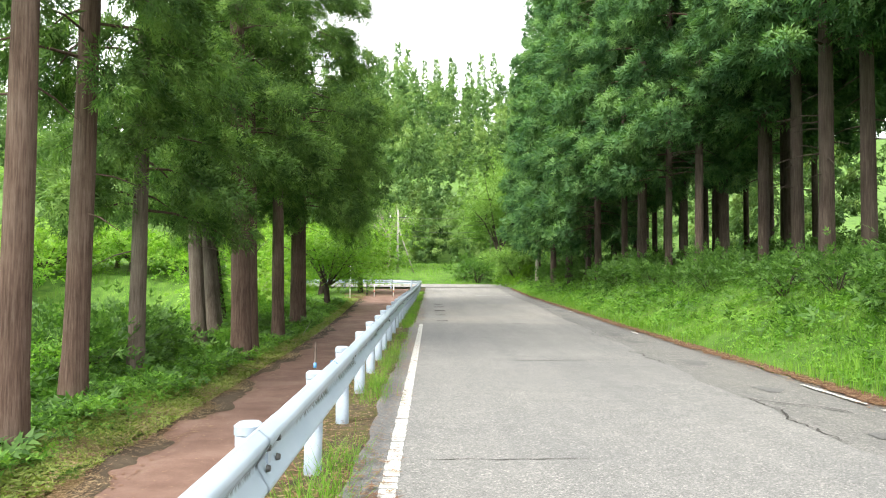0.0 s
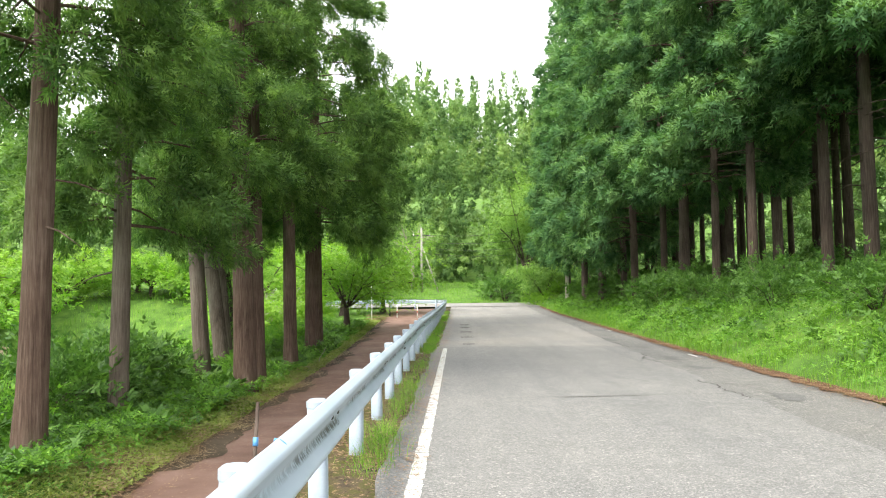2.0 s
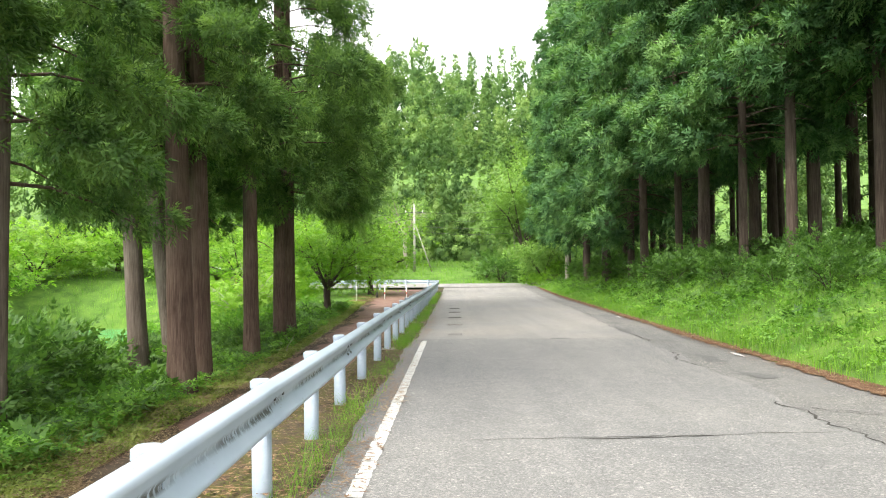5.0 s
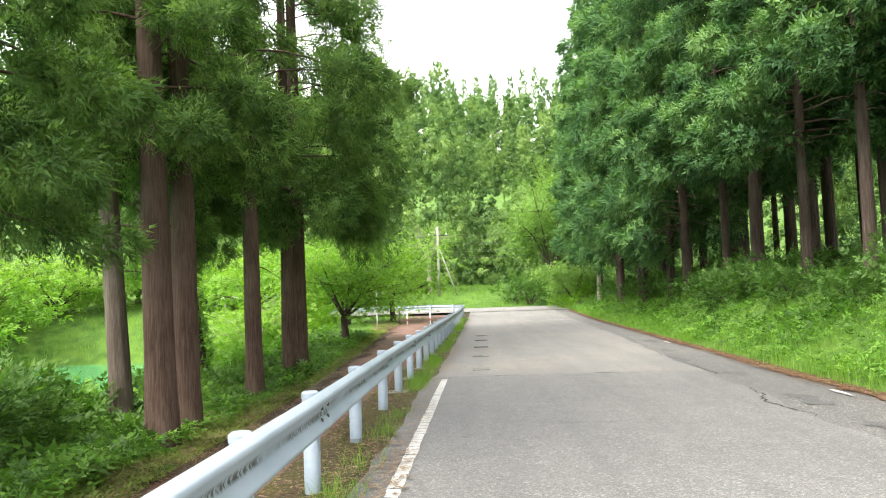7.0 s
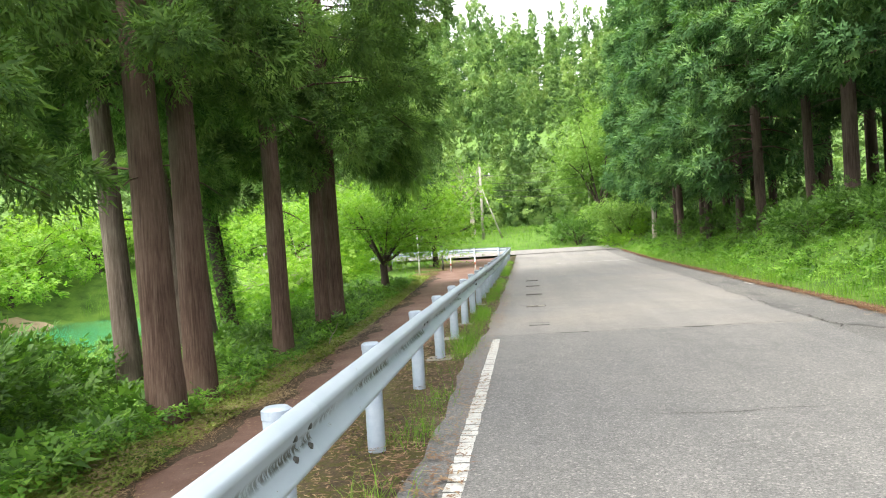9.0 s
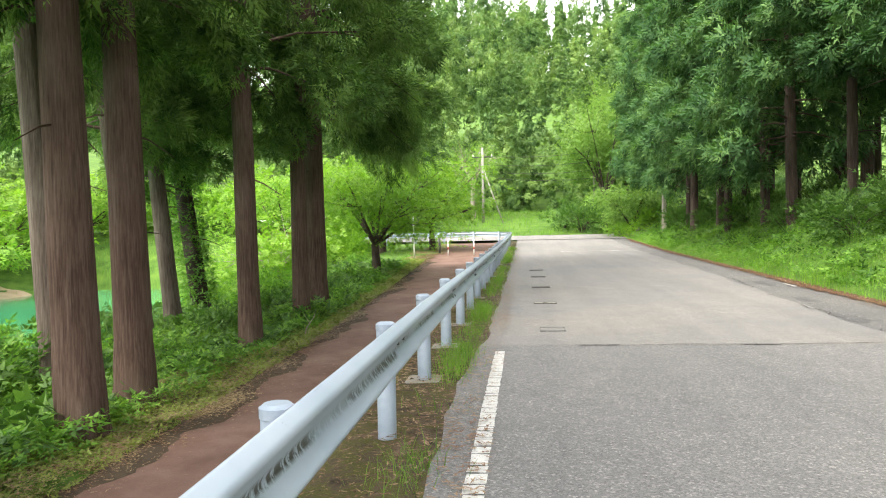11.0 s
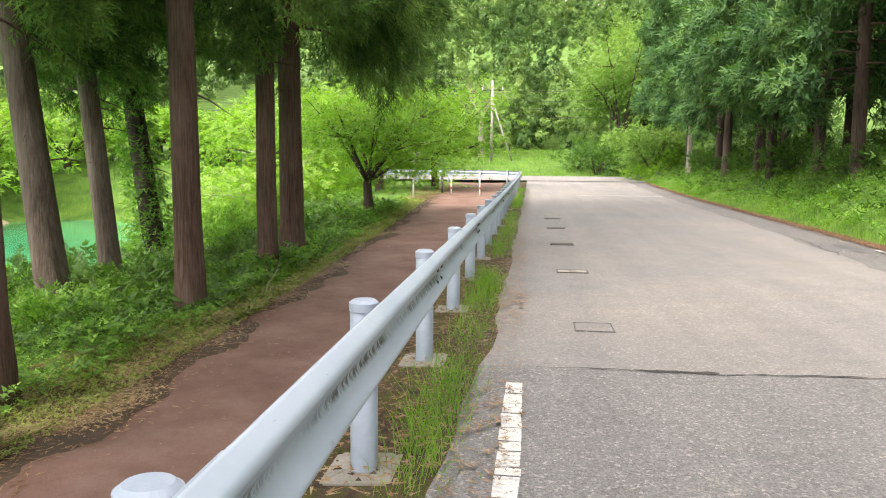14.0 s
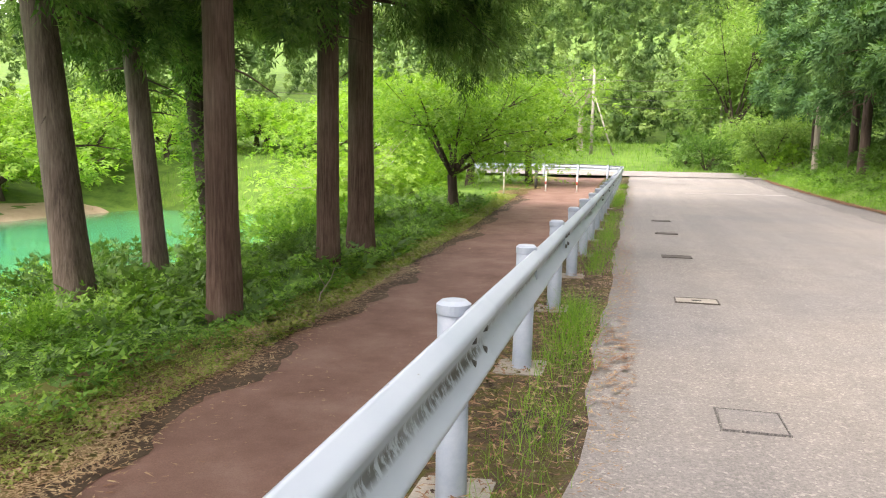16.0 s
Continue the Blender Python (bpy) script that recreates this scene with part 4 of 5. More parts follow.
for x, y, s, k in spots:
    if lands(x, y) < LAKE_Z + 0.1:
        continue
    bush = thing("shrub", pose(x, y, lands(x, y) - 0.02, 0, 0, rr.uniform(0, 360)) @ Matrix.Diagonal((s, s, s * rr.uniform(0.8, 1.1), 1)), "leafy green shrub in the undergrowth", "shrub", "undergrowth shrubs")
    part("leaves", SHRUBS[k][0], bush)["kind"] = "stuff"
    part("stem_wood", SHRUBS[k][1], bush)["kind"] = "stuff"


# ---- grass, weeds and litter ----
def cover(name, x, y, template, mat, size, tall, label, category, upright=True, lift=0.0, seed=1, zf=None, heap=0.0):
    rg = np.random.default_rng(seed)
    m = len(x)
    mound = np.clip(0.45 + 0.4 * np.sin(2.3 * x + 1.2 * np.sin(1.1 * y)) + 0.35 * np.sin(1.9 * y + np.sin(1.7 * x)), 0.05, 1.0)
    P = np.stack([x, y, (zf or rough_land)(x, y) + lift + heap * mound * rg.uniform(0, 1, m) ** 0.7], 1)
    a = rg.uniform(0, 6.28, m)
    if upright:
        c, s = np.cos(a), np.sin(a)
        R = np.zeros((m, 3, 3))
        R[:, 0, 0], R[:, 1, 0], R[:, 0, 1], R[:, 1, 1], R[:, 2, 2] = c, s, -s, c, 1
    else:
        R = frames_from(np.stack([np.cos(a), np.sin(a), rg.normal(0.25, 0.35, m)], 1), rg.normal(0, 0.5, m))
    S = rg.uniform(*size, m) * (0.8 + 0.35 * np.sin(1.9 * x + 1.7 * np.sin(0.8 * y)) * np.sin(1.3 * y + 1.1 * np.sin(1.2 * x)))
    V0, F0 = template
    V, F = scatter(V0 * np.array([1, 1, tall]), F0, P, R, S)
    return tagged(new(name, mesh_np(name, V, F, mat)), label, category, kind="stuff")


rg = np.random.default_rng(77)


def bank_xy(m, y0, y1, d0, d1, bias=1.0):
    y = y0 + (y1 - y0) * rg.uniform(0, 1, m) ** bias
    return right_edge(y) + d0 + (d1 - d0) * rg.uniform(0, 1, m), y


WIDE_GRASS = (GRASS_V * np.array([1, 1.0, 1]), GRASS_F)
x, y = bank_xy(60000, 3, 62, 0.03, 3.4, 1.25)
cover("bank_grass", x, y, WIDE_GRASS, M_GRASS, (0.1, 0.32), 1.0, "lush bright green grass on the road bank", "grass", seed=2)
x, y = bank_xy(26000, 3, 62, 0.2, 4.5, 1.3)
cover("bank_weeds", x, y, (LEAF_V, LEAF_F), M_WEED, (0.05, 0.13), 1.0, "broad-leaved weeds among the bank grass", "weeds", False, 0.06, 3, heap=0.28)
x, y = bank_xy(6000, 3, 62, 3.0, 14, 1.0)
cover("wood_floor_weeds", x, y, (FERN_V, FERN_F), M_WEED, (0.25, 0.6), 1.0, "ferns and weeds on the wood floor", "weeds", False, 0.15, 4)


def left_xy(m, y0, y1, x0, x1, bias=1.0):
    return rg.uniform(x0, x1, m), y0 + (y1 - y0) * rg.uniform(0, 1, m) ** bias


x, y = left_xy(12000, 6, 42, -8.5, -5.0)
cover("verge_ferns", x, y, (FERN_V, FERN_F), M_WEED, (0.16, 0.42), 1.0, "low ferns and leafy plants under the cedars", "ferns", False, 0.05, 5, heap=0.3)
x, y = left_xy(46000, 5, 44, -9.0, -4.75)
cover("verge_leaves", x, y, (LEAF_V, LEAF_F), M_WEED, (0.045, 0.14), 1.0, "small leafy ground cover beside the path", "weeds", False, 0.03, 6, heap=0.45)
x, y = left_xy(15000, 40, 76, -34, -8)
keep = land(x, y) > LAKE_Z + 0.08
x, y = x[keep], y[keep]
cover("shore_grass", x, y, WIDE_GRASS, M_GRASS, (0.3, 0.8), 1.0, "tall grass at the head of the lake", "grass", seed=26)
x, y = left_xy(30000, 3, 46, -5.3, -4.35)
cover("grass_clippings", x, y, (LEAF_V, LEAF_F), M_CLIP, (0.04, 0.11), 0.6, "cut green clippings and seedlings along the path", "clippings", False, 0.06, 27, zf=lambda x, y: np.maximum(land(x, y), rough_land(x, y)))
x, y = left_xy(4200, 5, 42, -9.0, -4.95)
cover("leafy_plants", x, y, (BROAD_V, BROAD_F), M_SHRUB, (0.3, 0.62), 1.0, "broad-leaved plants among the ferns", "plants", False, 0.08, 15, heap=0.35)
x, y = bank_xy(3600, 3, 60, 0.6, 4.2, 1.2)
cover("bank_plants", x, y, (BROAD_V, BROAD_F), M_SHRUB, (0.18, 0.45), 1.0, "broad-leaved plants on the road bank", "plants", False, 0.08, 16, heap=0.3)
x, y = left_xy(10000, 6, 46, -13.0, -7.5)
keep = land(x, y) > LAKE_Z + 0.08
x, y = x[keep], y[keep]
cover("bank_reeds", x, y, WIDE_GRASS, M_GRASS, (0.25, 0.6), 1.0, "tall grass on the lake bank", "grass", seed=7)
x, y = left_xy(16000, 34, 59, -16, -4.6)
cover("lawn", x, y, WIDE_GRASS, M_GRASS, (0.06, 0.2), 1.0, "short lawn grass under the park trees", "grass", seed=8)
x = rg.normal(-0.6, 0.09, 22000)
y = rg.uniform(2, 50, 22000)
keep = (np.sin(y * 1.7) + np.sin(y * 0.63 + 1) + 0.8 * np.sin(y * 5.1) + rg.uniform(-1, 1, 22000)) > -0.2
road_side = lambda x, y: road_z(y) - 0.04
cover("rail_grass", x[keep], y[keep], (GRASS_V * np.array([2.0, 0.6, 1]), GRASS_F), M_GRASS, (0.08, 0.27), 1.0, "grass tufts growing along the guardrail", "grass", seed=9, zf=road_side)
x, y = left_xy(18000, 66.8, 88, -22, 20)
cover("junction_grass", x, y, (GRASS_V * np.array([1.5, 1.6, 1]), GRASS_F), M_GRASS, (0.2, 0.5), 1.0, "tall bright grass on the bank beyond the junction", "grass", seed=10)
# dark damp soil along the path edge
r2 = random.Random(3)
yy = np.arange(3, 46, 0.12)
V, F = [], []
for i, q in enumerate(yy):
    reach = 0.03 + 0.16 * max(0, math.sin(q * 1.3 + math.sin(q * 3.1))) + r2.uniform(0, 0.07)
    for xx in (path_left(q) - 0.25, path_left(q) + reach):
        V.append((xx, q, lands(xx, q) + 0.036))
for i in range(len(yy) - 1):
    F.append((2 * i, 2 * i + 1, 2 * i + 3, 2 * i + 2))
tagged(new("soil_edge", mesh_np("soil_edge", np.array(V), np.array(F), M_DAMP)), "dark damp soil creeping over the path edge", "soil", kind="structure")
V, F = [], []
r2 = random.Random(6)
yy = np.arange(2, 60, 0.15)
for q in yy:
    e = float(right_edge(q))
    V.append((e - 0.0 - 0.13 * abs(math.sin(q * 1.7 + math.sin(q * 4.3))) - r2.uniform(0, 0.08), q, float(road_z(q)) + 0.004))
    V.append((e + 0.04, q, float(road_z(q)) + 0.008))
    V.append((e + 0.16, q, lands(e + 0.16, q) + 0.012))
for i in range(len(yy) - 1):
    for j in (0, 1):
        F.append((3 * i + j, 3 * i + j + 1, 3 * i + j + 4, 3 * i + j + 3))
tagged(new("litter_band", mesh_np("litter_band", np.array(V), np.array(F), M_REDSOIL)), "reddish needle litter between asphalt and grass", "litter", kind="structure")
# litter
TWIG_V, TWIG_F = points([(0, 0, 0, 1, 0.16, 0.02), (0.3, 0, 0.6, 0.4, 0.12, 0.05)])
y = rg.uniform(4, 60, 14000)
x = right_edge(y) + rg.normal(-0.1, 0.13, 14000)
cover("road_litter", x, y, (TWIG_V, TWIG_F), M_LITTER, (0.04, 0.13), 0.3, "reddish fallen cedar twigs along the road edge", "litter", True, 0.012, 11, zf=lambda x, y: road_z(y) + 0.015 + 0.25 * np.maximum(0, x - right_edge(y)))
y = rg.uniform(2, 50, 36000)
x = PATH_L - 0.35 + rg.normal(-0.1, 0.3, 36000)
cover("path_litter", x, y, (TWIG_V, TWIG_F), M_LITTER, (0.05, 0.17), 0.5, "brown needles and cut grass along the path edge", "litter", True, 0.045, 12, zf=land)
y = rg.uniform(2, 50, 30000)
x = np.array([path_left(q) for q in y]) - 0.32 + rg.normal(0, 0.17, 30000) + 0.1 * np.sin(2.3 * y)
cover("dry_clippings", x, y, (TWIG_V, TWIG_F), M_STRAW, (0.04, 0.15), 0.6, "tan dried cuttings strewn along the path edge", "clippings", True, 0.075, 41, zf=lambda x, y: np.maximum(land(x, y), rough_land(x, y)))
y = rg.uniform(2, 50, 26000)
x = rg.uniform(-1.25, -0.2, 26000)
cover("rail_litter", x, y, (TWIG_V, TWIG_F), M_LITTER, (0.03, 0.13), 0.5, "dead leaves and twigs under the guardrail", "litter", True, 0.02, 13, zf=lambda x, y: road_z(y))


# ---- road markings, cracks, covers ----
def ribbon(name, pts, widths, lift, mat, label, category, z=road_z):
    P = np.array(pts, float)
    T = np.gradient(P, axis=0)
    N = np.stack([-T[:, 1], T[:, 0]], 1) / np.linalg.norm(T, axis=1)[:, None]
    w = np.array(widths)[:, None] / 2
    A, B = P + N * w, P - N * w
    zz = z(P[:, 1]) + lift
    V = np.concatenate([np.column_stack([A, zz]), np.column_stack([B, zz])])
    k = len(P)
    F = np.array([(k + i, k + i + 1, i + 1, i) for i in range(k - 1)])
    return tagged(new(name, mesh_np(name, V, F, mat)), label, category, kind="structure")


r2 = random.Random(17)
V, F, y = [], [], -10.0
while y < 19.95:
    ln = r2.uniform(0.07, 0.2)
    k = len(V)
    for sx, sy in ((-1, 0), (1, 0), (1, 1), (-1, 1)):
        py_ = y + sy * ln + r2.uniform(-0.006, 0.006)
        V.append((-0.24 + sx * (0.053 + r2.uniform(-0.009, 0.004)), py_, float(road_z(py_)) + 0.005))
    F.append((k, k + 1, k + 2, k + 3))
    y += ln + (r2.uniform(0.008, 0.02) if r2.random() < 0.8 else 0.0)
tagged(new("road_marking", mesh_np("edge_line", np.array(V), np.array(F), M_PAINT)), "worn white edge line cracked into blocks", "road marking", kind="structure")
for y0, y1 in ((6.3, 7.2), (7.5, 8.9), (16.9, 17.5), (27.3, 28.0)):
    yy = np.linspace(y0, y1, 12)
    ribbon("road_marking", [(float(right_edge(y)) - 0.27, y) for y in yy], 0.03 + 0.05 * np.abs(np.sin(yy * 5)), 0.006, M_PAINT, "faded scrap of white edge line", "road marking")
for x0, x1 in ((1.6, 2.2), (2.6, 4.9)):
    xs = np.linspace(x0, x1, 10)
    ribbon("road_marking", [(x, 46.0 + 0.03 * math.sin(x * 7)) for x in xs], 0.2 + 0.05 * np.sin(xs * 8), 0.006, M_PAINT, "faded white stop line across the lane", "road marking")


def crack(a, b, w, seed, wander=0.05, name="crack", mat=M_CRACK):
    r2 = random.Random(seed)
    k = max(8, int(math.dist(a, b) / 0.08))
    off, pts, ws = 0, [], []
    for i in range(k + 1):
        t = i / k
        off = off * 0.9 + r2.uniform(-1, 1) * wander * 0.4
        dx, dy = b[0] - a[0], b[1] - a[1]
        ln = math.hypot(dx, dy)
        pts.append((a[0] + dx * t - dy / ln * off, a[1] + dy * t + dx / ln * off))
        ws.append(w * (0.25 + 0.75 * r2.random()) * min(1, 6 * t + 0.15, 6 * (1 - t) + 0.15))
    return ribbon(name, pts, ws, 0.0045, mat, "dark crack in the asphalt", "crack")


crack((-0.35, JOINT), (4.0, JOINT + 0.05), 0.03, 1)
crack((0.5, JOINT), (1.0, JOINT), 0.09, 2, 0.02)
crack((2.2, JOINT + 0.02), (2.6, JOINT), 0.14, 3, 0.02)
crack((-0.1, 5.2), (1.2, 5.2), 0.018, 4)
crack((0.3, 11.25), (3.4, 11.55), 0.018, 5)
crack((1.2, 11.3), (2.4, 11.4), 0.03, 6)
crack((1.0, 15.5), (2.2, 15.6), 0.014, 7)
for i, (a, b) in enumerate([((3.25, 5.8), (3.2, 8.0)), ((3.4, 11.0), (3.45, 13.0)), ((3.65, 15.5), (3.8, 18.0)), ((4.05, 22.6), (4.15, 24.3)), ((3.9, 19.6), (4.05, 21.5)), ((4.3, 27), (4.5, 30)), ((3.3, 7.9), (3.9, 7.0)), ((3.5, 12.6), (4.1, 12.2))]):
    crack(a, b, 0.035, 20 + i, 0.12)
r2 = random.Random(8)
for i in range(9):
    y0 = 6 + i * 2.7 + r2.uniform(-0.6, 0.6)
    x0 = inner_joint(y0) + r2.uniform(0.15, 0.6)
    yy = np.linspace(y0, y0 + r2.uniform(0.4, 1.3), 9)
    ribbon("road_patch", [(x0 + 0.05 * math.sin(q * 9), q) for q in yy], [r2.uniform(0.12, 0.4) * (0.3 if k in (0, 8) else 1) for k in range(9)], -0.006, M_PATCH, "broken dark patch in the crumbled shoulder", "road patch")


def box_bm(sx, sy, sz, bev=0.0, at=(0, 0, 0)):
    bm = bmesh.new()
    bmesh.ops.create_cube(bm, size=1, matrix=Matrix.Translation(at) @ Matrix.Diagonal((sx, sy, sz, 1)))
    if bev:
        bmesh.ops.bevel(bm, geom=bm.edges[:], offset=bev, segments=2)
    return bm


rim_a, rim_b = bm_mesh("rim", box_bm(0.37, 0.012, 0.03, 0.002), M_IRON), bm_mesh("rim", box_bm(0.012, 0.42, 0.03, 0.002), M_IRON)
faint_a, faint_b = bm_mesh("rim", box_bm(0.37, 0.006, 0.03), M_EDGE), bm_mesh("rim", box_bm(0.006, 0.42, 0.03), M_EDGE)
plates = [bm_mesh("plate", box_bm(0.34, 0.40, 0.02, 0.004), m) for m in (M_ROAD2, M_CONC, M_IRON)]
slot = bm_mesh("slot", box_bm(0.08, 0.045, 0.008), M_CRACK)
for i, y in enumerate((21.6, 24.76, 27.9, 31.0, 33.6)):
    cov = thing("drain_cover", Matrix.Translation((0.34, y, float(road_z(y)))) @ Matrix.Diagonal((0.82 if i == 0 else 1, 0.78 if i == 0 else 1, 1, 1)), ("asphalt-filled square cover flush in the road", "pale concrete drain cover with a dark slot", "rusty iron drain cover flush in the road")[min(i, 2)], "drain cover", "drain covers along the road")
    dy = 0.20 if i == 0 else 0.12
    sc = Matrix.Diagonal((1, 1 if i == 0 else 0.58, 1, 1))
    part("plate", plates[min(i, 2)], cov, at=Matrix.Translation((0, 0, -0.007)) @ sc)
    for sg in (-1, 1):
        part("rim", rim_a if i else faint_a, cov, at=Matrix.Translation((0, sg * dy, -0.009)))
        part("rim", rim_b if i else faint_b, cov, at=Matrix.Translation((sg * 0.178, 0, -0.0092)) @ sc)
    if i == 1:
        part("slot", slot, cov, at=Matrix.Translation((0, 0, 0.002)))


# ---- sign post, path gate, utility pole, lamp post ----
def rod(name, a, b, r, mat, parent, label="", segs=10, r2=None):
    V, F = tube([a, b], (r, r if r2 is None else r2), segs)
    k = len(V)
    V = np.concatenate([V, [a], [b]])
    me = mesh_np(name, V, F, mat, True)
    bm = bmesh.new()
    bm.from_mesh(me)
    bm.verts.ensure_lookup_table()
    for j in range(segs):
        bm.faces.new((bm.verts[k], bm.verts[(j + 1) % segs], bm.verts[j]))
        bm.faces.new((bm.verts[k + 1], bm.verts[segs + j], bm.verts[segs + (j + 1) % segs]))
    bm.to_mesh(me)
    bm.free()
    return part(name, me, parent, label)


sign = thing("sign_post", (-4.9, 46.0, lands(-4.9, 46.0)), "white sign post with a dark back plate on the lawn", "sign post")
rod("post", (0, 0, -0.1), (0, 0, 2.0), 0.035, M_WHITE, sign)
plate = part("sign_plate", bm_mesh("sign_plate", box_bm(0.3, 0.02, 0.42, 0.006), M_DARK), sign, "dark weathered back of the plate", at=Matrix.Translation((0.08, 0.045, 1.75)))
rod("brace", (0, 0.03, 1.5), (0.16, 0.03, 1.6), 0.012, M_DARK, sign)

gate = thing("path_barrier", (-3.0, 48.5, lands(-3.0, 48.5)), "white pipe barrier with red bands across the path", "barrier")
for sx in (-0.62, 0.62):
    leg = rod("leg", (sx, 0, -0.1), (sx, 0, 0.78), 0.03, M_WHITE, gate)
    rod("band", (sx, 0, 0.3), (sx, 0, 0.42), 0.033, M_RED, leg, "red band")
rod("top_bar", (-0.62, 0, 0.78), (0.62, 0, 0.78), 0.03, M_WHITE, gate)
bollard = thing("bollard", (-4.2, 50.0, lands(-4.2, 50.0)), "short dark post beside the path", "bollard")
rod("post", (0, 0, -0.1), (0, 0, 0.9), 0.06, M_DARK, bollard)

px, py = -3.4, 77.0
pz = lands(px, py)
pole = thing("utility_pole", (px, py, pz), "pale concrete utility pole with a leaning stay", "utility pole")
rod("shaft", (0, 0, -0.3), (0, 0, 6.4), 0.13, M_CONC, pole, segs=14, r2=0.09)
rod("stay", (1.75, 0, -0.3), (0.05, 0, 4.6), 0.07, M_CONC, pole, "pale leaning strut", r2=0.06)
rod("crossarm", (-0.9, 0, 5.6), (0.9, 0, 5.6), 0.04, M_DARK, pole)
for sx in (-0.8, 0.0, 0.8):
    rod("insulator", (sx, 0, 5.62), (sx, 0, 5.82), 0.05, M_WHITE, pole)
for k, z in enumerate((5.7, 5.0, 4.4, 3.9)):
    pts = [(px + 9.4 * t, py + 5 * t, pz + z - 0.25 * (1 - (2 * t - 1) ** 2) + (0.6 - 0.2 * k) * t) for t in np.linspace(0, 1, 16)]
    pts2 = [(px - 34 * t, py + 4 * t, pz + z - 1.0 * (1 - (2 * t - 1) ** 2)) for t in np.linspace(0, 1, 16)]
    for q in (pts, pts2):
        tagged(new("overhead_cable", mesh_np("cable", *tube(q, [0.018] * 16, 5), M_DARK, True)), "thin dark cable hung from the utility pole", "cable", "overhead cables")


# a garden stake tied to the rail with blue tape
M_TAPE, n, l, p = material("blue_tape", 0.45, 0.5)
f = noise_tex(n, l, coords(n, l), 40, 4, 0.7)
l.new(ramp(n, l, f, [(0.3, (0.04, 0.16, 0.38)), (0.7, (0.1, 0.28, 0.5))]), p.inputs["Base Color"])
sy = 5.4
stake = thing("stake", (-0.835, sy, float(road_z(sy)) - 0.05), "weathered thin stake tied to the guardrail with blue tape", "stake")
rod("stick", (0.02, -0.1, 0.0), (0.0, 0.14, 0.81), 0.009, M_BARK5, stake, r2=0.008)
rod("tape", (0.0045, 0.086, 0.63), (0.0035, 0.097, 0.665), 0.012, M_TAPE, stake, "bright blue tape")
band = [(q, -0.2, 0.535 + h) for q, h in ((0.155, 0.172), (0.175, 0.169), (0.195, 0.156), (0.206, 0.138), (0.208, 0.12))]
V, F = tube(band, [0.009] * 5, 6)
part("tape_tie", mesh_np("tape_tie", V, F, M_TAPE, True), stake, "blue tape wrapped over the beam")

px2, py2 = 6.9, 87.5
pole2 = thing("utility_pole", (px2, py2, lands(px2, py2)), "pale utility pole half hidden by the trees", "utility pole")
rod("shaft", (0, 0, -0.3), (0, 0, 5.4), 0.12, M_CONC, pole2, segs=14, r2=0.09)
for z in (4.6, 5.2):
    rod("crossarm", (-0.6, 0, z), (0.7, 0, z), 0.04, M_CONC, pole2)
for sx in (-0.5, 0.1, 0.6):
    rod("insulator", (sx, 0, 5.22), (sx, 0, 5.42), 0.06, M_WHITE, pole2)

# loose gravel on the crumbled shoulder
rg = np.random.default_rng(91)
STONE_V = np.array([(0.5, 0, 0), (-0.3, 0.45, 0), (-0.3, -0.4, 0), (0.05, 0.02, 0.45)])
STONE_F = np.array([(0, 1, 3), (1, 2, 3), (2, 0, 3)])
y = rg.uniform(4, 40, 5200)
xi = np.array([inner_joint(q) for q in y])
x = xi + (right_edge(y) - xi) * rg.uniform(0.1, 1.0, len(y))
keep = np.sin(y * 0.9) + 0.7 * np.sin(y * 2.3 + 1) + rg.uniform(-1, 1, len(y)) > 0.1
cover("shoulder_gravel", x[keep], y[keep], (STONE_V, STONE_F), M_CONC, (0.006, 0.022), 1.0, "loose grey gravel on the crumbled shoulder", "gravel", True, -0.012, 92, zf=lambda x, y: road_z(y))
y = rg.uniform(12, 34, 900)
x = rg.normal(-0.3, 0.14, 900)
cover("road_grit", x, y, (STONE_V, STONE_F), M_CONC, (0.006, 0.022), 1.0, "grit and pebbles along the road edge", "grit", True, -0.002, 93, zf=lambda x, y: road_z(y))

# moss cushions and clods in the dirt under the rail
M_MOSS = leafy("moss", (0.05, 0.055, 0.012), (0.10, 0.11, 0.02), (0.18, 0.17, 0.04), 0.15)
M_CLOD = ground_like("clods", [(0.3, (0.03, 0.022, 0.016)), (0.5, (0.075, 0.055, 0.038)), (0.7, (0.15, 0.11, 0.075))], 9, 70)
y = rg.uniform(3, 36, 9000)
x = -1.0 + rg.normal(0, 0.14, 9000)
keep = np.sin(y * 2.1) + np.sin(y * 0.8 + 2) + 1.2 * np.sin(x * 9 + y) > 0.2
cover("moss", x[keep], y[keep], (LEAF_V, LEAF_F), M_MOSS, (0.012, 0.03), 0.8, "yellow-green moss cushions under the guardrail", "moss", False, 0.012, 95, zf=lambda x, y: np.maximum(land(x, y), np.where(x > -1.2, road_z(y) - 0.05, -9)) + 0.035)
y = rg.uniform(2, 40, 6000)
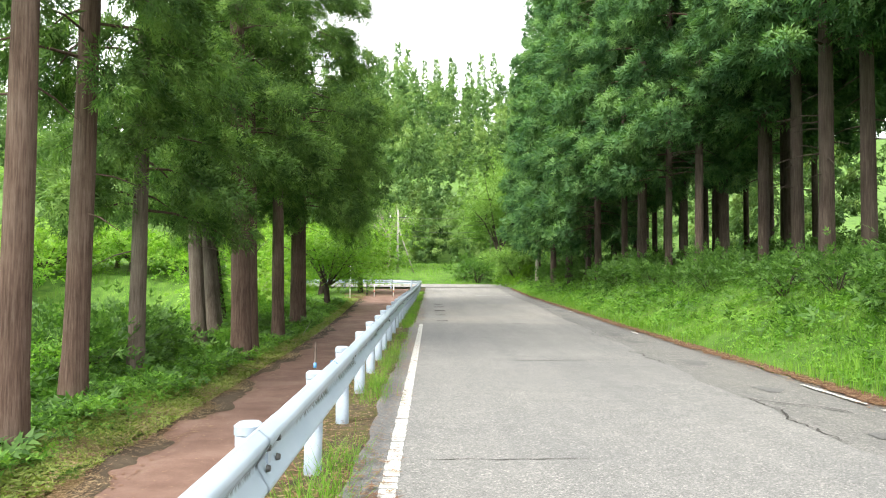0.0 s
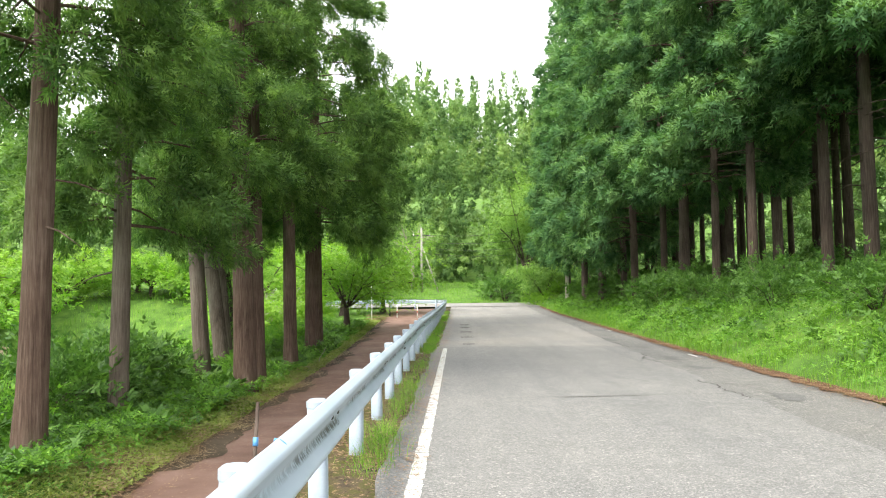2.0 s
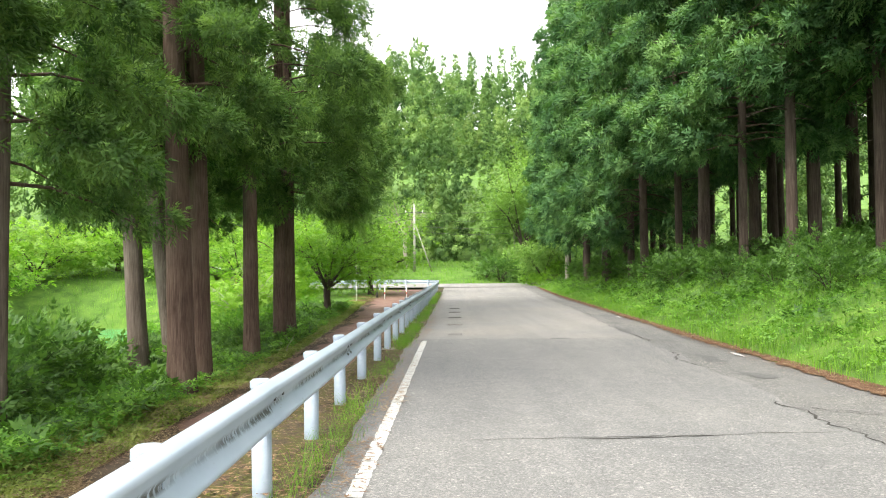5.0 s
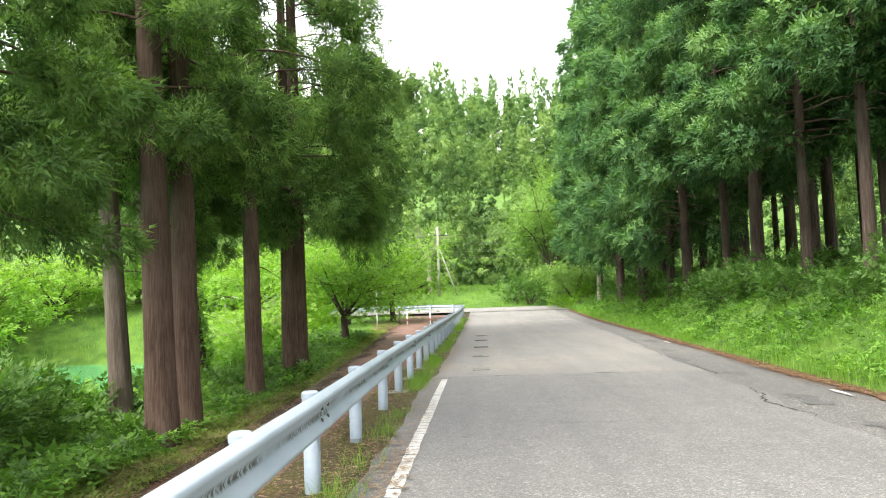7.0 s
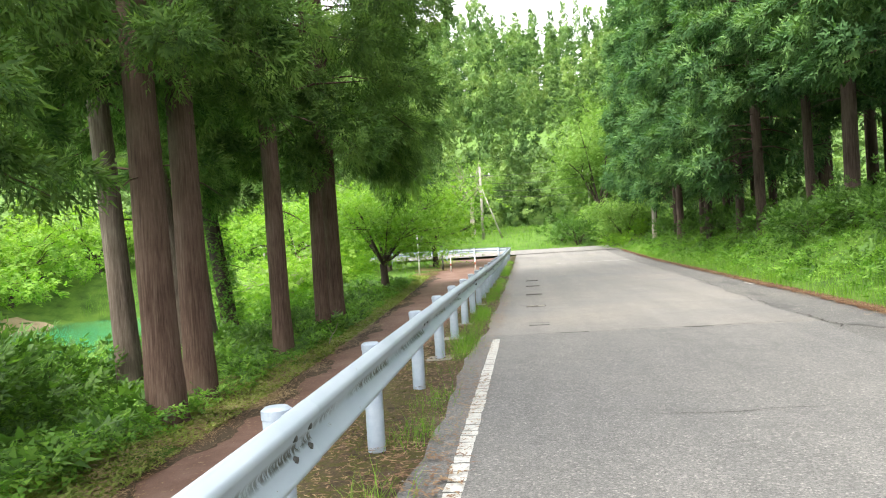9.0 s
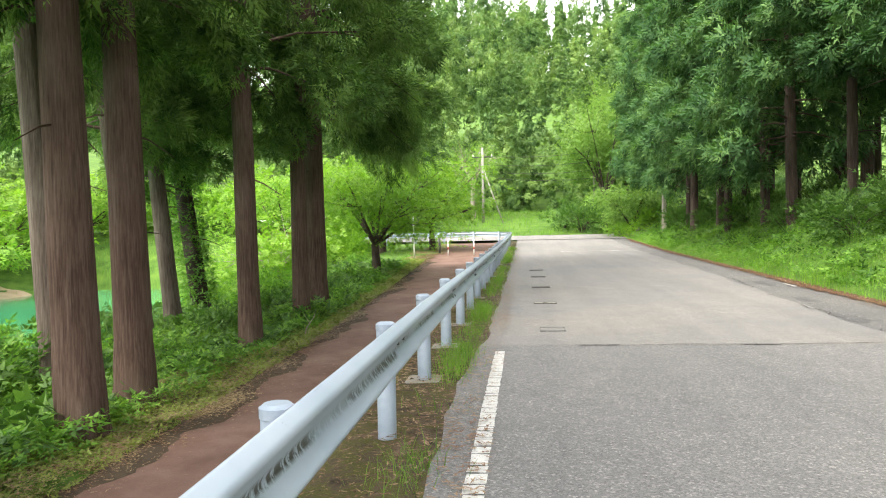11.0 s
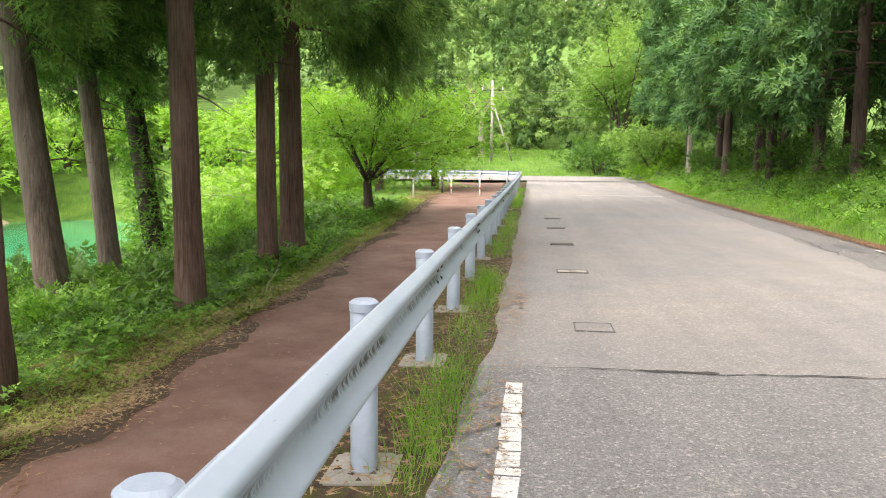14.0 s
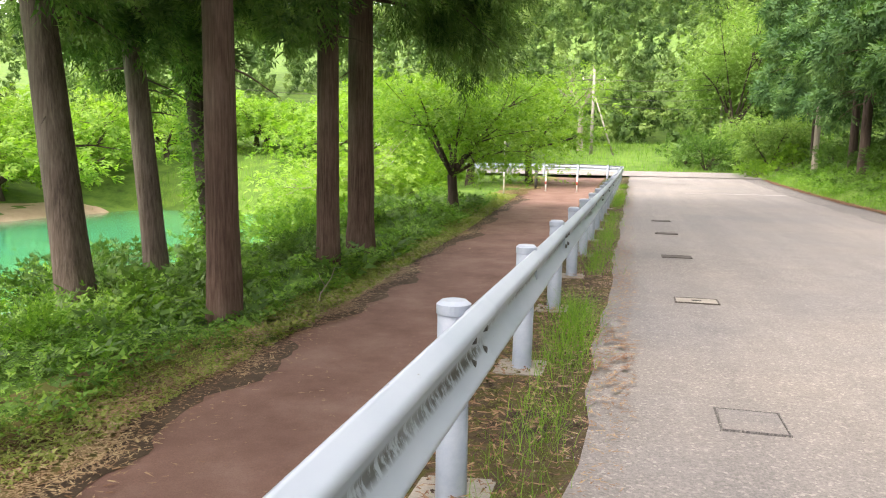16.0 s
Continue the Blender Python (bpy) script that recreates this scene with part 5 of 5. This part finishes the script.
x = rg.uniform(-1.2, -0.45, 6000)
keep = np.sin(y * 1.3 + 1) + np.sin(y * 3.7) + rg.uniform(-1, 1, 6000) > 0.0
cover("soil_clods", x[keep], y[keep], (STONE_V, STONE_F), M_CLOD, (0.015, 0.055), 0.7, "dark crumbs of soil and bark under the guardrail", "soil", True, 0.0, 96, zf=lambda x, y: road_z(y) - 0.012)

# dead stick in the verge, small hut by the lake
stick = thing("dead_stick", (-4.75, 28.3, lands(-4.75, 28.3)), "bare pale stick standing in the verge litter", "stick")
V, F = joined([tube([(0, 0, -0.05), (0.05, 0.02, 0.2), (0.2, 0.05, 0.42), (0.26, 0.06, 0.6)], (0.014, 0.012, 0.009, 0.004), 6), tube([(0.12, 0.03, 0.3), (0.02, 0.05, 0.44), (0.0, 0.06, 0.5)], (0.007, 0.005, 0.002), 5)])
part("stem", mesh_np("stem", V, F, M_BARK4, True), stick)
hx, hy = -16.0, 61.0
hz = lands(hx, hy) - 0.1
hut = thing("lakeside_hut", (hx, hy, hz), "small grey hut with a pale flat roof by the lake", "hut")
for nm, (sx, sy, sz), (ax, ay, az), mt in (("wall", (0.14, 2.4, 2.0), (-1.43, 0, 1.0), M_CONC), ("wall", (0.14, 2.4, 2.0), (1.43, 0, 1.0), M_CONC), ("wall", (2.72, 0.14, 2.0), (0, 1.13, 1.0), M_CONC), ("roof", (3.3, 2.9, 0.16), (0, 0, 2.08), M_WHITE), ("counter", (2.72, 0.4, 0.9), (0, -0.6, 0.45), M_DARK), ("red_box", (0.5, 0.4, 0.45), (0.7, -0.6, 1.125), M_RED)):
    part(nm, bm_mesh(nm, box_bm(sx, sy, sz, 0.01), mt), hut, at=Matrix.Translation((ax, ay, az)))

y = rg.uniform(3, 46, 1700)
x = rg.uniform(PATH_L + 0.1, PATH_R, 1700)
cover("path_debris", x, y, (TWIG_V, TWIG_F), M_LITTER, (0.02, 0.09), 0.3, "scattered twigs and leaf scraps on the path", "litter", True, 0.036, 94, zf=land)
